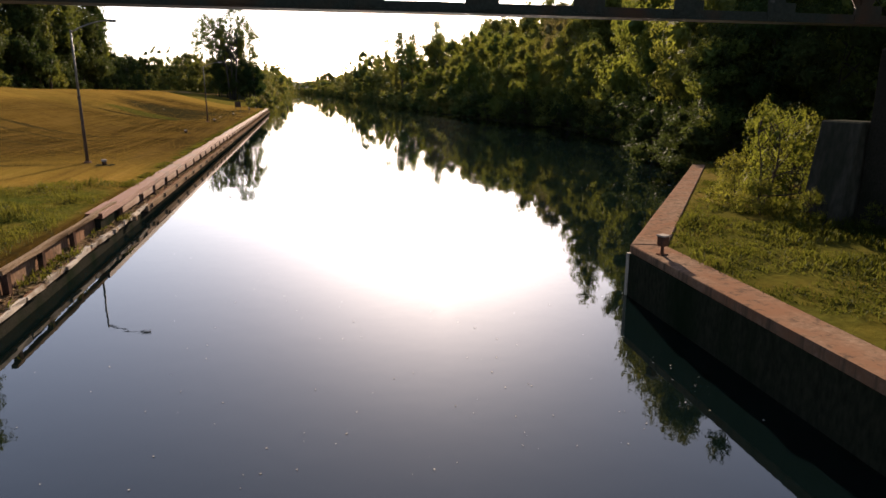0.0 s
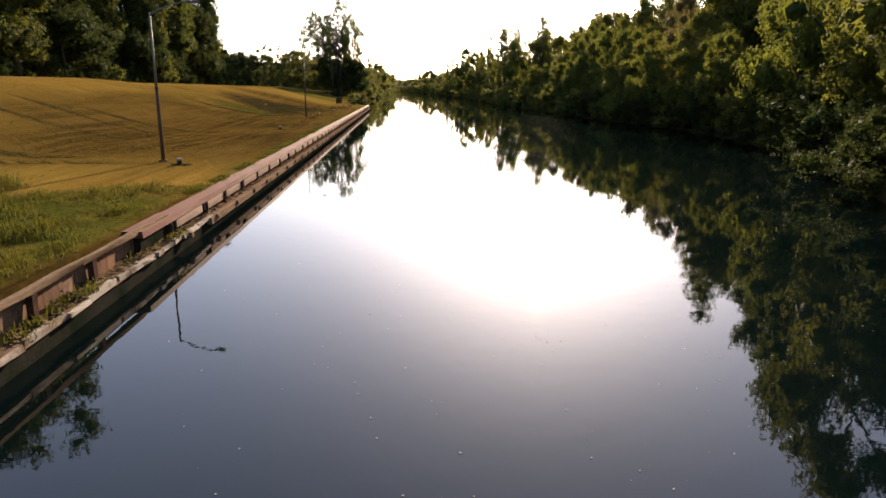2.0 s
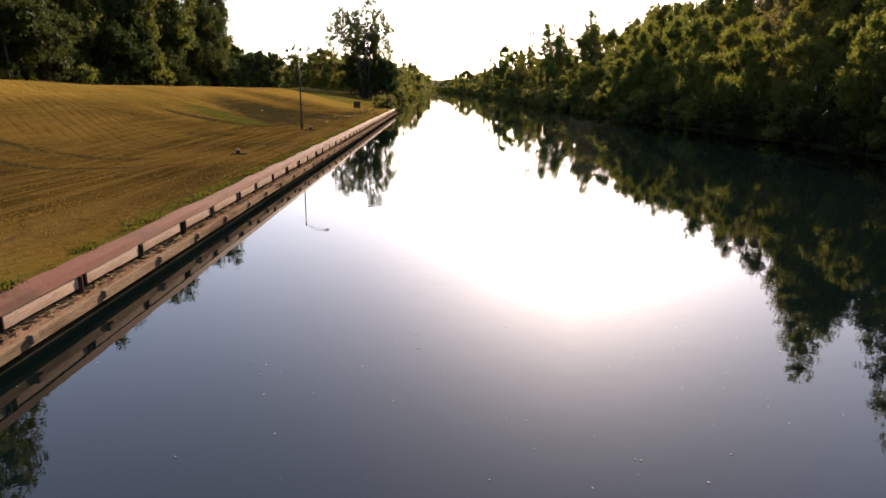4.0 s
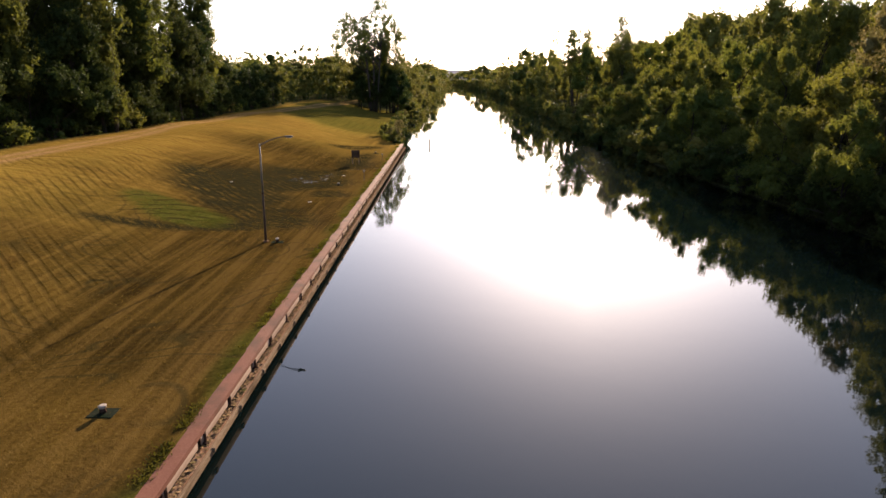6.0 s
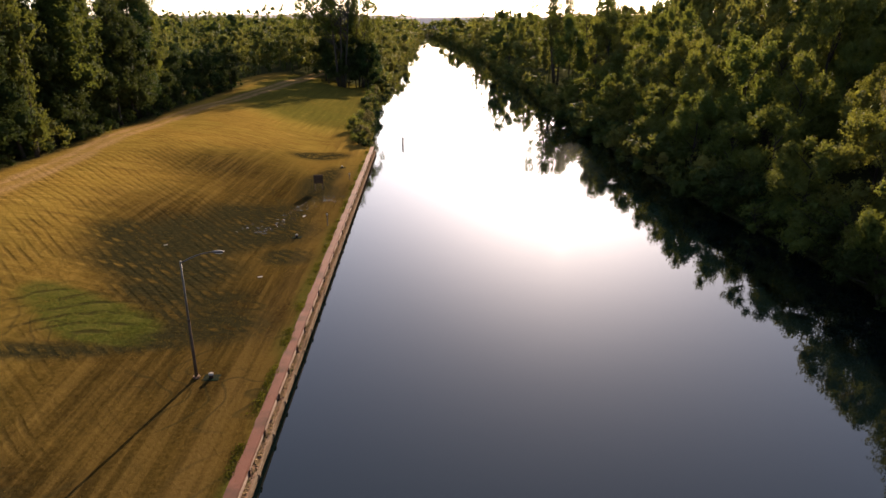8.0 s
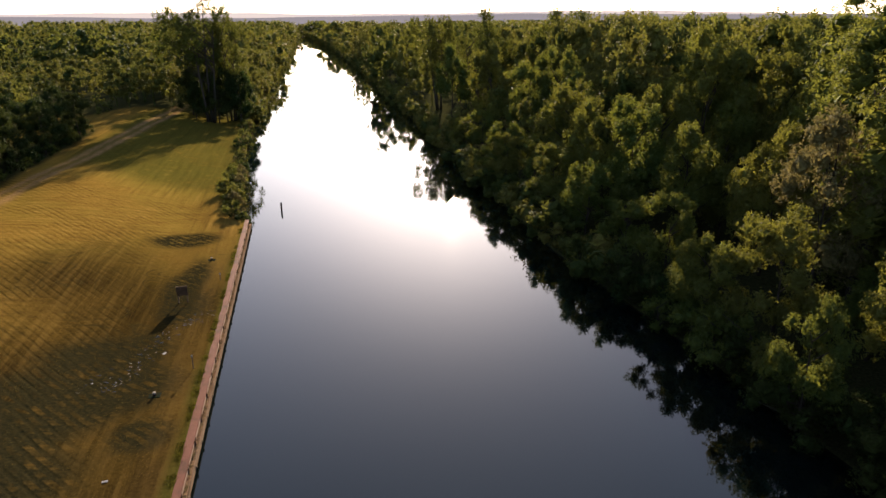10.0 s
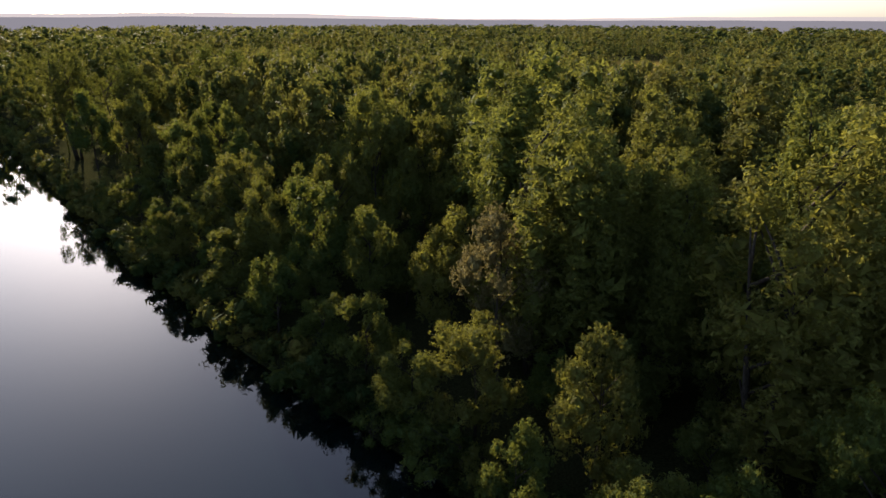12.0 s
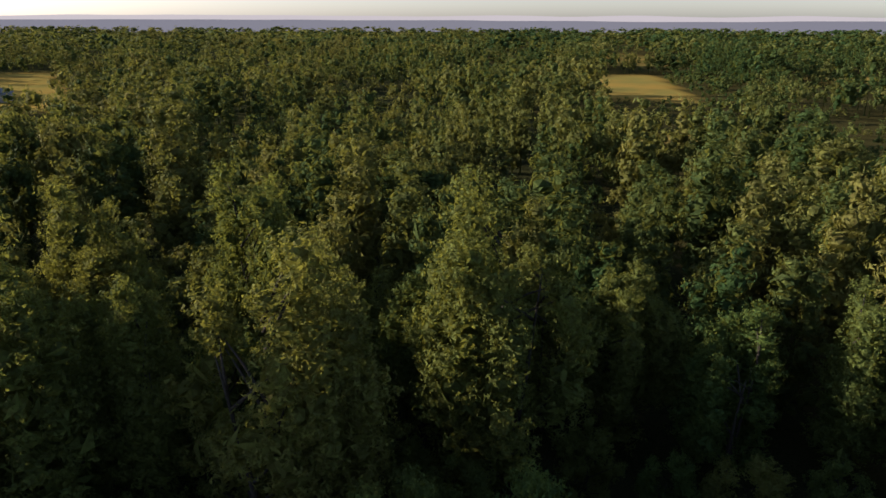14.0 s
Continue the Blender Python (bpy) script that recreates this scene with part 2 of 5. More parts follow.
def ground_material():
    """Dry mown grass, greener where kept long, bare dirt, damp streaks and field colours by masks carried on the mesh."""
    n = Net("ground")
    co = n.coords("Object")
    fine = n.noise(co, 3.5, 6, 0.65)
    blade = n.noise(co, 16.0, 3, 0.7)
    mid = n.noise(co, 0.45, 5, 0.6)
    wide = n.noise(co, 0.06, 4, 0.6)
    warp = n.noise(co, 0.09, 3, 0.5)
    # mown rows run aslant to the canal
    co2 = n.coords("Object", (1, 1, 1), 45)
    sep = n.node("ShaderNodeSeparateXYZ", Vector=co2)
    row = n.maths("ADD", n.maths("MULTIPLY", sep.outputs[1], 6.6), n.maths("MULTIPLY", warp, 9.0))
    wave = n.maths("SINE", row)
    rows = n.maths("MULTIPLY", n.ramp(wave, 0.1, 1.0), n.ramp(n.noise(co, 0.14, 2), 0.38, 0.56, 0.15, 1.0))
    rows = n.maths("MULTIPLY", n.maths("MULTIPLY", rows, n.attr("rows")), n.ramp(mid, 0.36, 0.56, 0.25, 1.0))
    rows = n.maths("MULTIPLY", rows, n.ramp(n.attr("green"), 0.1, 0.6, 1.0, 0.0))
    dry = n.mix(n.ramp(fine, 0.3, 0.72), (0.112, 0.066, 0.0120), (0.200, 0.130, 0.0265))
    dry = n.mix(n.ramp(wide, 0.42, 0.62), dry, (0.1509, 0.1053, 0.01966))
    dry = n.mix(n.ramp(mid, 0.52, 0.78, 0, 0.5), dry, (0.08775, 0.04633, 0.01123))
    across = n.noise(n.coords("Object", (0.10, 1.5, 1), 45), 1.0, 5, 0.6)
    along = n.noise(n.coords("Object", (1.3, 0.055, 1), 8), 1.0, 5, 0.6)
    streak = n.mix(n.attr("rows"), along, across)
    dry = n.mix(n.ramp(streak, 0.50, 0.72, 0, 0.65), dry, (0.055, 0.034, 0.010))
    dry = n.mix(n.ramp(streak, 0.46, 0.28, 0, 0.5), dry, (0.26, 0.17, 0.04))
    green = n.mix(n.ramp(fine, 0.3, 0.7), (0.014, 0.022, 0.004), (0.050, 0.058, 0.010))
    green = n.mix(n.ramp(mid, 0.45, 0.7, 0, 0.6), green, (0.075, 0.068, 0.015))
    dirt = n.mix(n.ramp(fine, 0.3, 0.7), (0.120, 0.072, 0.026), (0.26, 0.170, 0.075))
    damp = n.mix(n.ramp(fine, 0.3, 0.7), (0.008, 0.009, 0.005), (0.027, 0.022, 0.009))
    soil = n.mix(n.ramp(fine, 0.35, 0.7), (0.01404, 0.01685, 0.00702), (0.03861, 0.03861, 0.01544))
    field = n.mix(n.ramp(n.noise(co, 0.02, 3), 0.4, 0.6), (0.22, 0.15, 0.034), (0.16, 0.135, 0.034))
    bare = n.mix(n.ramp(fine, 0.3, 0.7), (0.012, 0.0082, 0.0028), (0.036, 0.0225, 0.0068))
    bare = n.mix(n.ramp(along, 0.46, 0.62), bare, (0.058, 0.037, 0.0105))
    bare = n.mix(n.ramp(along, 0.44, 0.30), bare, (0.010, 0.007, 0.0028))
    dry = n.mix(n.maths("MULTIPLY", n.attr("bare"), n.ramp(wide, 0.3, 0.6, 0.72, 1.0)), dry, bare)
    col = n.mix(n.maths("MULTIPLY", n.attr("green"), n.ramp(mid, 0.3, 0.5, 0.6, 1.0)), dry, green)
    col = n.mix(n.maths("MULTIPLY", rows, 0.5), col, (0.040, 0.028, 0.0085))
    d = n.maths("MULTIPLY", n.attr("damp"), n.ramp(n.maths("ADD", n.maths("MULTIPLY", n.maths("ADD", mid, across), 0.5), n.maths("MULTIPLY", n.ramp(wave, -0.2, 0.8), 0.20)), 0.36, 0.52))
    col = n.mix(d, col, damp)
    # curving wheel marks
    turn = n.node("ShaderNodeTexNoise", Scale=0.055, Detail=1.5, Roughness=0.4, Distortion=1.6)
    n.plug(turn.inputs["Vector"], co)
    curve = n.ramp(n.maths("SINE", n.maths("MULTIPLY", turn.outputs[0], 120.0)), 0.80, 1.0)
    curve = n.maths("MULTIPLY", curve, n.maths("MULTIPLY", n.attr("bare"), n.ramp(n.noise(co, 0.12, 3), 0.45, 0.58)))
    col = n.mix(n.maths("MULTIPLY", curve, 0.7), col, (0.022, 0.018, 0.007))
    # rings left by a mower turning round the lamp, and one small loop
    flat = n.node("ShaderNodeSeparateXYZ", Vector=n.coords("Object"))

    def ring(cx, cy):
        dx, dy = n.maths("SUBTRACT", flat.outputs[0], cx), n.maths("SUBTRACT", flat.outputs[1], cy)
        return n.maths("ADD", n.maths("SQRT", n.maths("ADD", n.maths("MULTIPLY", dx, dx), n.maths("MULTIPLY", dy, dy))), n.maths("MULTIPLY", warp, 6.0))

    turns = n.ramp(n.maths("SINE", n.maths("MULTIPLY", ring(-18.0, 103.0), 5.2)), 0.25, 0.9)
    turns = n.maths("MULTIPLY", n.maths("MULTIPLY", turns, n.attr("arcs")), n.ramp(mid, 0.42, 0.58, 0.0, 1.0))
    loop = n.ramp(n.maths("ABSOLUTE", n.maths("SUBTRACT", ring(-20.2, 91.5), 3.3)), 0.30, 0.05)
    loop = n.maths("MULTIPLY", loop, n.ramp(n.noise(co, 0.22, 2), 0.45, 0.6))
    turns = n.maths("MAXIMUM", turns, loop)
    col = n.mix(n.maths("MULTIPLY", turns, 0.8), col, (0.016, 0.014, 0.006))
    col = n.mix(n.maths("MULTIPLY", n.attr("dirt"), n.ramp(mid, 0.25, 0.55, 0.45, 1.0)), col, dirt)
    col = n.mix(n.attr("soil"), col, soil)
    col = n.mix(n.attr("field"), col, field)
    h = n.maths("ADD", n.maths("MULTIPLY", fine, 0.6), n.maths("ADD", n.maths("MULTIPLY", blade, 0.35), n.maths("ADD", n.maths("MULTIPLY", rows, -0.55), n.maths("MULTIPLY", turns, -0.4))))
    return n.shade(col, 0.95, n.bump(h, 0.7, 0.10), 0.0, 0.0)


M["ground"] = ground_material()


# ---------- mesh helpers ----------
def mesh_of(name, verts, faces, material, smooth=False):
    me = bpy.data.meshes.new(name)
    me.from_pydata([tuple(v) for v in verts], [], [tuple(f) for f in faces])
    me.materials.append(material)
    if smooth:
        me.polygons.foreach_set("use_smooth", [True] * len(me.polygons))
    me.update()
    return me


def quads_mesh(name, v, material, tri=False):
    """A mesh of loose quads from an array (n, 4, 3)."""
    n = len(v)
    me = bpy.data.meshes.new(name)
    k = 3 if tri else 4
    me.vertices.add(n * k)
    me.vertices.foreach_set("co", np.ascontiguousarray(v, dtype=np.float32).ravel())
    me.loops.add(n * k)
    me.loops.foreach_set("vertex_index", np.arange(n * k, dtype=np.int32))
    me.polygons.add(n)
    me.polygons.foreach_set("loop_start", np.arange(0, n * k, k, dtype=np.int32))
    me.polygons.foreach_set("loop_total", np.full(n, k, dtype=np.int32))
    me.materials.append(material)
    me.update(calc_edges=True)
    return me


def bm_mesh(name, bm, material, bevel=0.0, smooth=False):
    if bevel > 0:
        bmesh.ops.bevel(bm, geom=bm.edges[:], offset=bevel, segments=1, affect="EDGES", clamp_overlap=True)
    me = bpy.data.meshes.new(name)
    bm.normal_update()
    bm.to_mesh(me)
    bm.free()
    me.materials.append(material)
    if smooth:
        me.polygons.foreach_set("use_smooth", [True] * len(me.polygons))
    return me


def part(name, bm, material, parent, label="", bevel=0.0, smooth=False):
    me = bm if isinstance(bm, bpy.types.Mesh) else bm_mesh(name, bm, material, bevel, smooth)
    ob = new(name, me)
    ob.parent = parent
    if label:
        ob["label"] = label
    return ob


def box(x0, x1, y0, y1, z0, z1, bm=None):
    bm = bm or bmesh.new()
    m = Matrix.Translation(((x0 + x1) / 2, (y0 + y1) / 2, (z0 + z1) / 2)) @ Matrix.Diagonal((x1 - x0, y1 - y0, z1 - z0, 1))
    bmesh.ops.create_cube(bm, size=1, matrix=m)
    return bm


def cyl(p, q, r0, r1, n=12, bm=None):
    """A tapered rod from p to q."""
    bm = bm or bmesh.new()
    p, q = Vector(p), Vector(q)
    d = q - p
    m = Matrix.Translation((p + q) / 2) @ d.to_track_quat("Z", "Y").to_matrix().to_4x4()
    bmesh.ops.create_cone(bm, cap_ends=True, segments=n, radius1=r0, radius2=r1, depth=d.length, matrix=m)
    return bm


def tube(points, radii, n=8, bm=None):
    """A swept tube through points."""
    bm = bm or bmesh.new()
    rings = []
    pts = [Vector(p) for p in points]
    for i, p in enumerate(pts):
        d = (pts[min(i + 1, len(pts) - 1)] - pts[max(i - 1, 0)]).normalized()
        q = d.to_track_quat("Z", "Y").to_matrix()
        r = radii[i]
        rings.append([bm.verts.new(p + q @ Vector((r * math.cos(a), r * math.sin(a), 0)))
                      for a in [2 * math.pi * k / n for k in range(n)]])
    for a, b in zip(rings, rings[1:]):
        for k in range(n):
            bm.faces.new((a[k], a[(k + 1) % n], b[(k + 1) % n], b[k]))
    bm.faces.new(rings[0][::-1])
    bm.faces.new(rings[-1])
    return bm


def prism(poly, z0, z1, bm=None):
    """An upright prism over a plan polygon given anticlockwise."""
    bm = bm or bmesh.new()
    lo = [bm.verts.new((x, y, z0)) for x, y in poly]
    hi = [bm.verts.new((x, y, z1)) for x, y in poly]
    k = len(poly)
    bm.faces.new(hi)
    bm.faces.new(lo[::-1])
    for i in range(k):
        bm.faces.new((lo[i], lo[(i + 1) % k], hi[(i + 1) % k], hi[i]))
    return bm


def empty(name, m, label, category, group="", kind=""):
    ob = new(name)
    ob.matrix_basis = m
    return tagged(ob, label, category, group, kind)


def at(ob, x, y, z=0.0, rz=0.0, s=1.0):
    return Matrix.LocRotScale((x, y, z), Euler((0, 0, radians(rz))), (s, s, s))


# ---------- the lie of the land ----------
def lerp(v, table):
    return np.interp(v, [a for a, _ in table], [b for _, b in table])


XL = [(-400, -8.2), (188, -8.2), (194, -9.5), (230, -12.0), (317, -15.7), (419, -15.6), (649, -12.5), (1147, -6.7), (1400, 2), (1500, 8.8)]
XR = [(-400, 9.7), (7.5, 9.7), (16.6, 10.35), (36, 24.6), (60, 35), (85, 42), (105, 43.5), (130, 42.0), (165, 38.5), (210, 38.5), (400, 41), (513, 42.5), (920, 38), (1150, 30), (1400, 16), (1500, 9.2)]
CREST = [(-400, 6.6), (60, 6.7), (110, 6.4), (150, 6.1), (240, 6.0), (300, 6.0), (430, 4.6), (600, 3.0), (900, 2.0)]


def smooth(a, b, v):
    t = np.clip((v - a) / (b - a), 0, 1)
    return t * t * (3 - 2 * t)


def land(x, y):
    """Height of the ground beside the canal."""
    x, y = np.asarray(x, float), np.asarray(y, float)
    xl, xr = lerp(y, XL), lerp(y, XR)
    a, b = xl - x, x - xr
    far = smooth(190, 235, y)
    left = 1.31 + 0.16 * smooth(0.3, 4.0, a)
    foot = -18 - 2.5 * np.sin(y * 0.03)
    c = lerp(y, CREST)
    rise = smooth(0, 1, (foot - x) / (foot + 40.5))
    left = left + (c - 1.46) * (0.75 * rise + 0.25 * np.clip((foot - x) / (foot + 40.5), 0, 1))
    left = left * (1 - far) + far * np.maximum(0.2 + 0.09 * np.clip(a, 0, 8), 1.2 * smooth(0, 3, a) + (c - 1.2) * smooth(2, 34, a))
    left = left - 2.0 * smooth(51, 70, -x) * (c > 3)
    wild = 0.12 * np.sin(x * 0.21 + 1.3 * np.sin(y * 0.11)) + 0.10 * np.sin(y * 0.17 + x * 0.05)
    left = left + wild * smooth(10, 22, -x)
    right = np.where(y < 40, 1.5, 0.25 + 1.0 * smooth(0, 5, b)) + wild * smooth(2, 12, b)
    right = np.where(y < 36, 1.5, right)
    return np.where(x < (xl + xr) / 2, left, right)


def in_field(x, y):
    """Open farmland among the woods east of the canal."""
    f = np.zeros_like(np.asarray(x, float))
    for cx, cy, rx, ry, turn in FIELDS:
        c, s = math.cos(radians(turn)), math.sin(radians(turn))
        u, v = (x - cx) * c + (y - cy) * s, -(x - cx) * s + (y - cy) * c
        f = np.maximum(f, 1 - smooth(0.85, 1.05, np.maximum(np.abs(u / rx), np.abs(v / ry))))
    return f


FIELDS = [(565, -60, 112, 34, -9), (935, -158, 140, 32, -14), (303, -28, 19, 23, 0), (612, -288, 42, 30, 0), (525, 424, 165, 27, 33), (648, 272, 48, 18, 12),
          (1500, 200, 200, 90, 0)]


SCRUB = [(262, -5, 42, 34), (300, -8, 48, 36), (350, -25, 60, 42), (405, -38, 62, 44), (450, -50, 50, 45), (600, -20, 120, 30), (300, 283, 42, 24), (350, 316, 52, 30), (420, 352, 70, 40),
         (540, 250, 70, 35), (800, -130, 110, 40), (470, -200, 90, 55), (330, -110, 80, 45), (240, -75, 45, 30), (430, 130, 45, 22)]


def lowness(x, y):
    """How far the woods thin out to scrub."""
    f = np.zeros_like(np.asarray(x, float))
    for cx, cy, rx, ry in SCRUB:
        f = np.maximum(f, 1 - smooth(0.6, 1.1, np.hypot((x - cx) / rx, (y - cy) / ry)))
    return f


def build_ground():
    ys = np.concatenate([np.array([-4200, -3000, -2000, -1400, -1000]), np.arange(-700, -120, 40), np.arange(-120, -20, 10), np.arange(-20, 34, 1.6), np.arange(34, 206, 0.8), np.arange(206, 250, 1.6), np.arange(250, 420, 5), np.arange(420, 1000, 20),
                         np.arange(1000, 1500, 50), np.array([1500, 1700, 2000, 2500, 3200, 4200])])
    left = np.concatenate([[0, 0.15], np.arange(0.6, 56, 0.75), np.array([58, 62, 68, 76, 90, 120, 170, 250, 400, 700, 1200, 2200, 4200])])
    bed = np.linspace(0, 1, 5)[1:-1]
    right = np.concatenate([[0, 0.15], np.arange(1, 30, 1.6), np.array([34, 40, 48, 60, 80]), np.arange(100, 1000, 22),
                            np.arange(1000, 2000, 100), np.array([2200, 2700, 3400, 4400])])
    V, rows = [], []
    n = len(left) + len(bed) + 2 + len(right)
    for y in ys:
        xl, xr = float(lerp(y, XL)), float(lerp(y, XR))
        xs = np.concatenate([xl - left[::-1], [xl + 0.05], xl + (xr - xl) * bed, [xr - 0.05], xr + right])
        z = land(xs, np.full(n, y))
        k = len(left)
        z[k:k + len(bed) + 2] = -2.2
        if y > 1500:
            z[k:k + len(bed) + 2] = 1.5
        V.append(np.stack([xs, np.full(n, y), z], 1))
    V = np.concatenate(V)
    m = len(ys)
    i = np.arange(m - 1)[:, None] * n + np.arange(n - 1)[None, :]
    F = np.stack([i, i + 1, i + n + 1, i + n], -1).reshape(-1, 4)
    me = mesh_of("ground", V, F, M["ground"], smooth=True)
    x, y = V[:, 0], V[:, 1]
    leftside = x < 0
    nz = np.array([noise.noise(Vector((a * 0.06, b * 0.06, 3.1))) for a, b in zip(x, y)])
    ny = np.array([noise.noise(Vector((a * 0.18, b * 0.18, 7.7))) for a, b in zip(x, y)])
    wob = nz * 9
    green = np.zeros(len(x))
    green = np.maximum(green, leftside * smooth(-38, -33, -(y + 0.25 * (-x - 8) + wob * .6)))
    green = np.maximum(green, leftside * 0.85 * (1 - smooth(0.9, 1.15, np.hypot((x + 23) / 6, (y - 111.5 + .3 * (x + 23)) / 3.2) + ny * .3)))
    green = np.maximum(green, leftside * 0.75 * smooth(196, 214, y + wob + .55 * x + 10) * (1 - smooth(44, 50, -x)))
    green = np.maximum(green, leftside * 0.6 * (1 - smooth(0.2, 0.9, -8.2 - x + ny)))
    green = np.maximum(green, (~leftside) * (1 - smooth(34, 40, y)) * (x < 60) * (0.85 + 0.3 * nz))
    mid = x + 44.6 - 5.5 * smooth(190, 330, y) + 2.4 * smooth(140, 175, y) * (1 - smooth(185, 225, y))
    road = 1 - smooth(1.6, 3.0, np.abs(mid) + ny * 0.8)
    rut = 1 - smooth(.35, .95, np.abs(np.abs(mid) - 1.15) + ny * .35)
    rut = np.maximum(rut, .8 * (1 - smooth(.3, 1.2, np.abs(mid - 1.2) + ny * .5)) * (1 - smooth(18, 34, np.abs(y - 178))))
    dirt = leftside * (.22 * road + .78 * rut) * (y > 20)
    dirt = np.maximum(dirt, leftside * 0.05 * smooth(30, 50, y) * (1 - smooth(188, 195, y)) * (1 - smooth(0.5, 1.2, np.abs(x + 10.4) / 1.1 + ny * .5)))
    dirt = np.maximum(dirt, (~leftside) * 0.2 * (y < 34) * (x < 40) * smooth(0.1, 0.3, ny))
    damp = np.zeros(len(x))
    for cx, cy, rx, ry in ((-22, 122, 9, 6), (-16.5, 112, 7, 4), (-15, 142, 5, 7), (-19, 133, 7, 6), (-13.5, 158, 3, 8), (-16, 178, 5, 3.5), (-24, 127, 8, 5), (-18.5, 141, 6, 6), (-15, 136, 6, 7), (-12.5, 152, 3.5, 7), (-12.5, 163, 2.5, 7), (-12, 127, 3, 3), (-19, 117, 8, 3)):
        damp = np.maximum(damp, 1 - smooth(0.55, 1.15, np.hypot((x - cx) / rx, (y - cy) / ry) + nz * .5))
    edge_y = 104.6 + .33 * (x + 27)
    band = (1 - smooth(.25, 1.3, np.abs(y - edge_y - .6) + ny * .8)) * smooth(-31, -27, x) * (1 - smooth(-16, -13.5, x))
    patch = 1 - smooth(0.85, 1.12, np.hypot((x + 23.2) / 5.8, (y - 111.8 + .12 * (x + 23)) / 2.9) + ny * .35)
    damp = np.maximum(damp * (1 - patch), band)
    for y0, tilt, x0, x1 in ((42.4, .05, -42, -11), (47.5, -.06, -45, -17), (58.0, .10, -36, -20), (66.0, .12, -34, -15), (84.0, .05, -14.5, -10.5), (71.5, .16, -30, -16)):
        line = (1 - smooth(.1, .75, np.abs(y - y0 - tilt * (x - x0) - 1.2 * nz) + ny * .5)) * smooth(x0, x0 + 3, x) * (1 - smooth(x1 - 2, x1, x))
        damp = np.maximum(damp, .9 * line)
    damp *= leftside
    green = np.maximum(green, .8 * patch * leftside)
    arcs = leftside * smooth(5, 7.5, np.hypot(x + 18, y - 103)) * (1 - smooth(13, 17, np.hypot(x + 18, y - 103))) * smooth(105, 108, y + .2 * (x + 18)) * smooth(-.15, .25, nz + .3 * ny)
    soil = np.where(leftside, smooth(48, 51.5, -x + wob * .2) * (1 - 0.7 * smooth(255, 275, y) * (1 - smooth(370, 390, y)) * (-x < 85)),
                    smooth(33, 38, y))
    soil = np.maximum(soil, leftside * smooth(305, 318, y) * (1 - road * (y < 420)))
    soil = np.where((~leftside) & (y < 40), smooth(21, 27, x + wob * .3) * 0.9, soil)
    fld = in_field(x, y) * (~leftside)
    rowm = leftside * smooth(13, 22, -x + wob * .4) * smooth(60, 95, y) * (1 - smooth(190, 205, y + .5 * (x + 20)))
    bare = leftside * (1 - smooth(22, 42, -x + wob * 1.2)) * smooth(36, 56, y + wob) * (1 - smooth(150, 190, y + wob))
    bare = np.maximum(bare, .85 * leftside * smooth(-36, -30, x + wob * .5) * smooth(50, 62, y + wob * .5) * (1 - smooth(100, 104, y - .33 * (x + 27))))
    edge = leftside * (y < 36) * (1 - smooth(.2, .9, -8.2 - x + ny * .6))
    bare, green = np.maximum(bare, edge), green * (1 - edge)
    for name, val in (("bare", bare), ("green", green), ("dirt", dirt), ("damp", damp), ("soil", soil * (1 - fld)), ("field", fld), ("rows", rowm), ("arcs", arcs)):
        at_ = me.attributes.new(name, "FLOAT", "POINT")
        at_.data.foreach_set("value", np.clip(val, 0, 1).astype(np.float32))
    ob = new("ground", me)
    return tagged(ob, "dry golden mown grass bank, dirt track and dark forest floor", "ground", kind="structure")


build_ground()
bm = bmesh.new()
bmesh.ops.create_grid(bm, x_segments=4, y_segments=40, size=1, matrix=Matrix.Translation((15, 715, 0)) @ Matrix.Diagonal((44, 835, 1, 1)))
tagged(new("water", bm_mesh("water", bm, M["water"])), "calm dark canal water mirroring the bright sky", "canal water", kind="structure")

# ---------- canal walls ----------
def wobble(bm, amount, seed):
    rs = random.Random(seed)
    for v in bm.verts:
        v.co += Vector((rs.uniform(-1, 1), rs.uniform(-1, 1), rs.uniform(-1, 1))) * amount


def strip(x0, x1, z0, z1, y0, y1, step, amp, seed):
    """A long bar along the canal, cut into short lengths with slightly uneven edges."""
    n = max(2, int((y1 - y0) / step))
    rs = random.Random(seed)
    bm = bmesh.new()
    last = None
    for i in range(n + 1):
        y = y0 + (y1 - y0) * i / n
        ring = [bm.verts.new((x + rs.uniform(-amp, amp), y, z + rs.uniform(-amp, amp))) for x, z in ((x0, z0), (x1, z0), (x1, z1), (x0, z1))]
        if last:
            for k in range(4):
                bm.faces.new((last[k], ring[k], ring[(k + 1) % 4], last[(k + 1) % 4]))
        else:
            bm.faces.new(ring)
        last = ring
    bm.faces.new(last[::-1])
    bmesh.ops.recalc_face_normals(bm, faces=bm.faces[:])
    return bm


# west bank: a low quay of cap, planked face with iron brackets, litter-strewn ledge and dark wall down to the water
WALL0, WALL1 = 27.0, 187.7
quay = empty("quay_wall", pose(0, 0, 0), "long low quay wall with rust-red cap and planked face above the canal", "quay wall", kind="structure")
part("cap", strip(-8.26, -7.61, 1.10, 1.31, WALL0, WALL1, 2.0, 0.012, 1), M["cap"], quay, "rust-red flat cap")
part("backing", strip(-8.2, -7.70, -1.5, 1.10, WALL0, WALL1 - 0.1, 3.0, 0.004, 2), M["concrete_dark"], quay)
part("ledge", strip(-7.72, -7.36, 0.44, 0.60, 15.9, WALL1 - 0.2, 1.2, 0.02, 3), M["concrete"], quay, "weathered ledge")
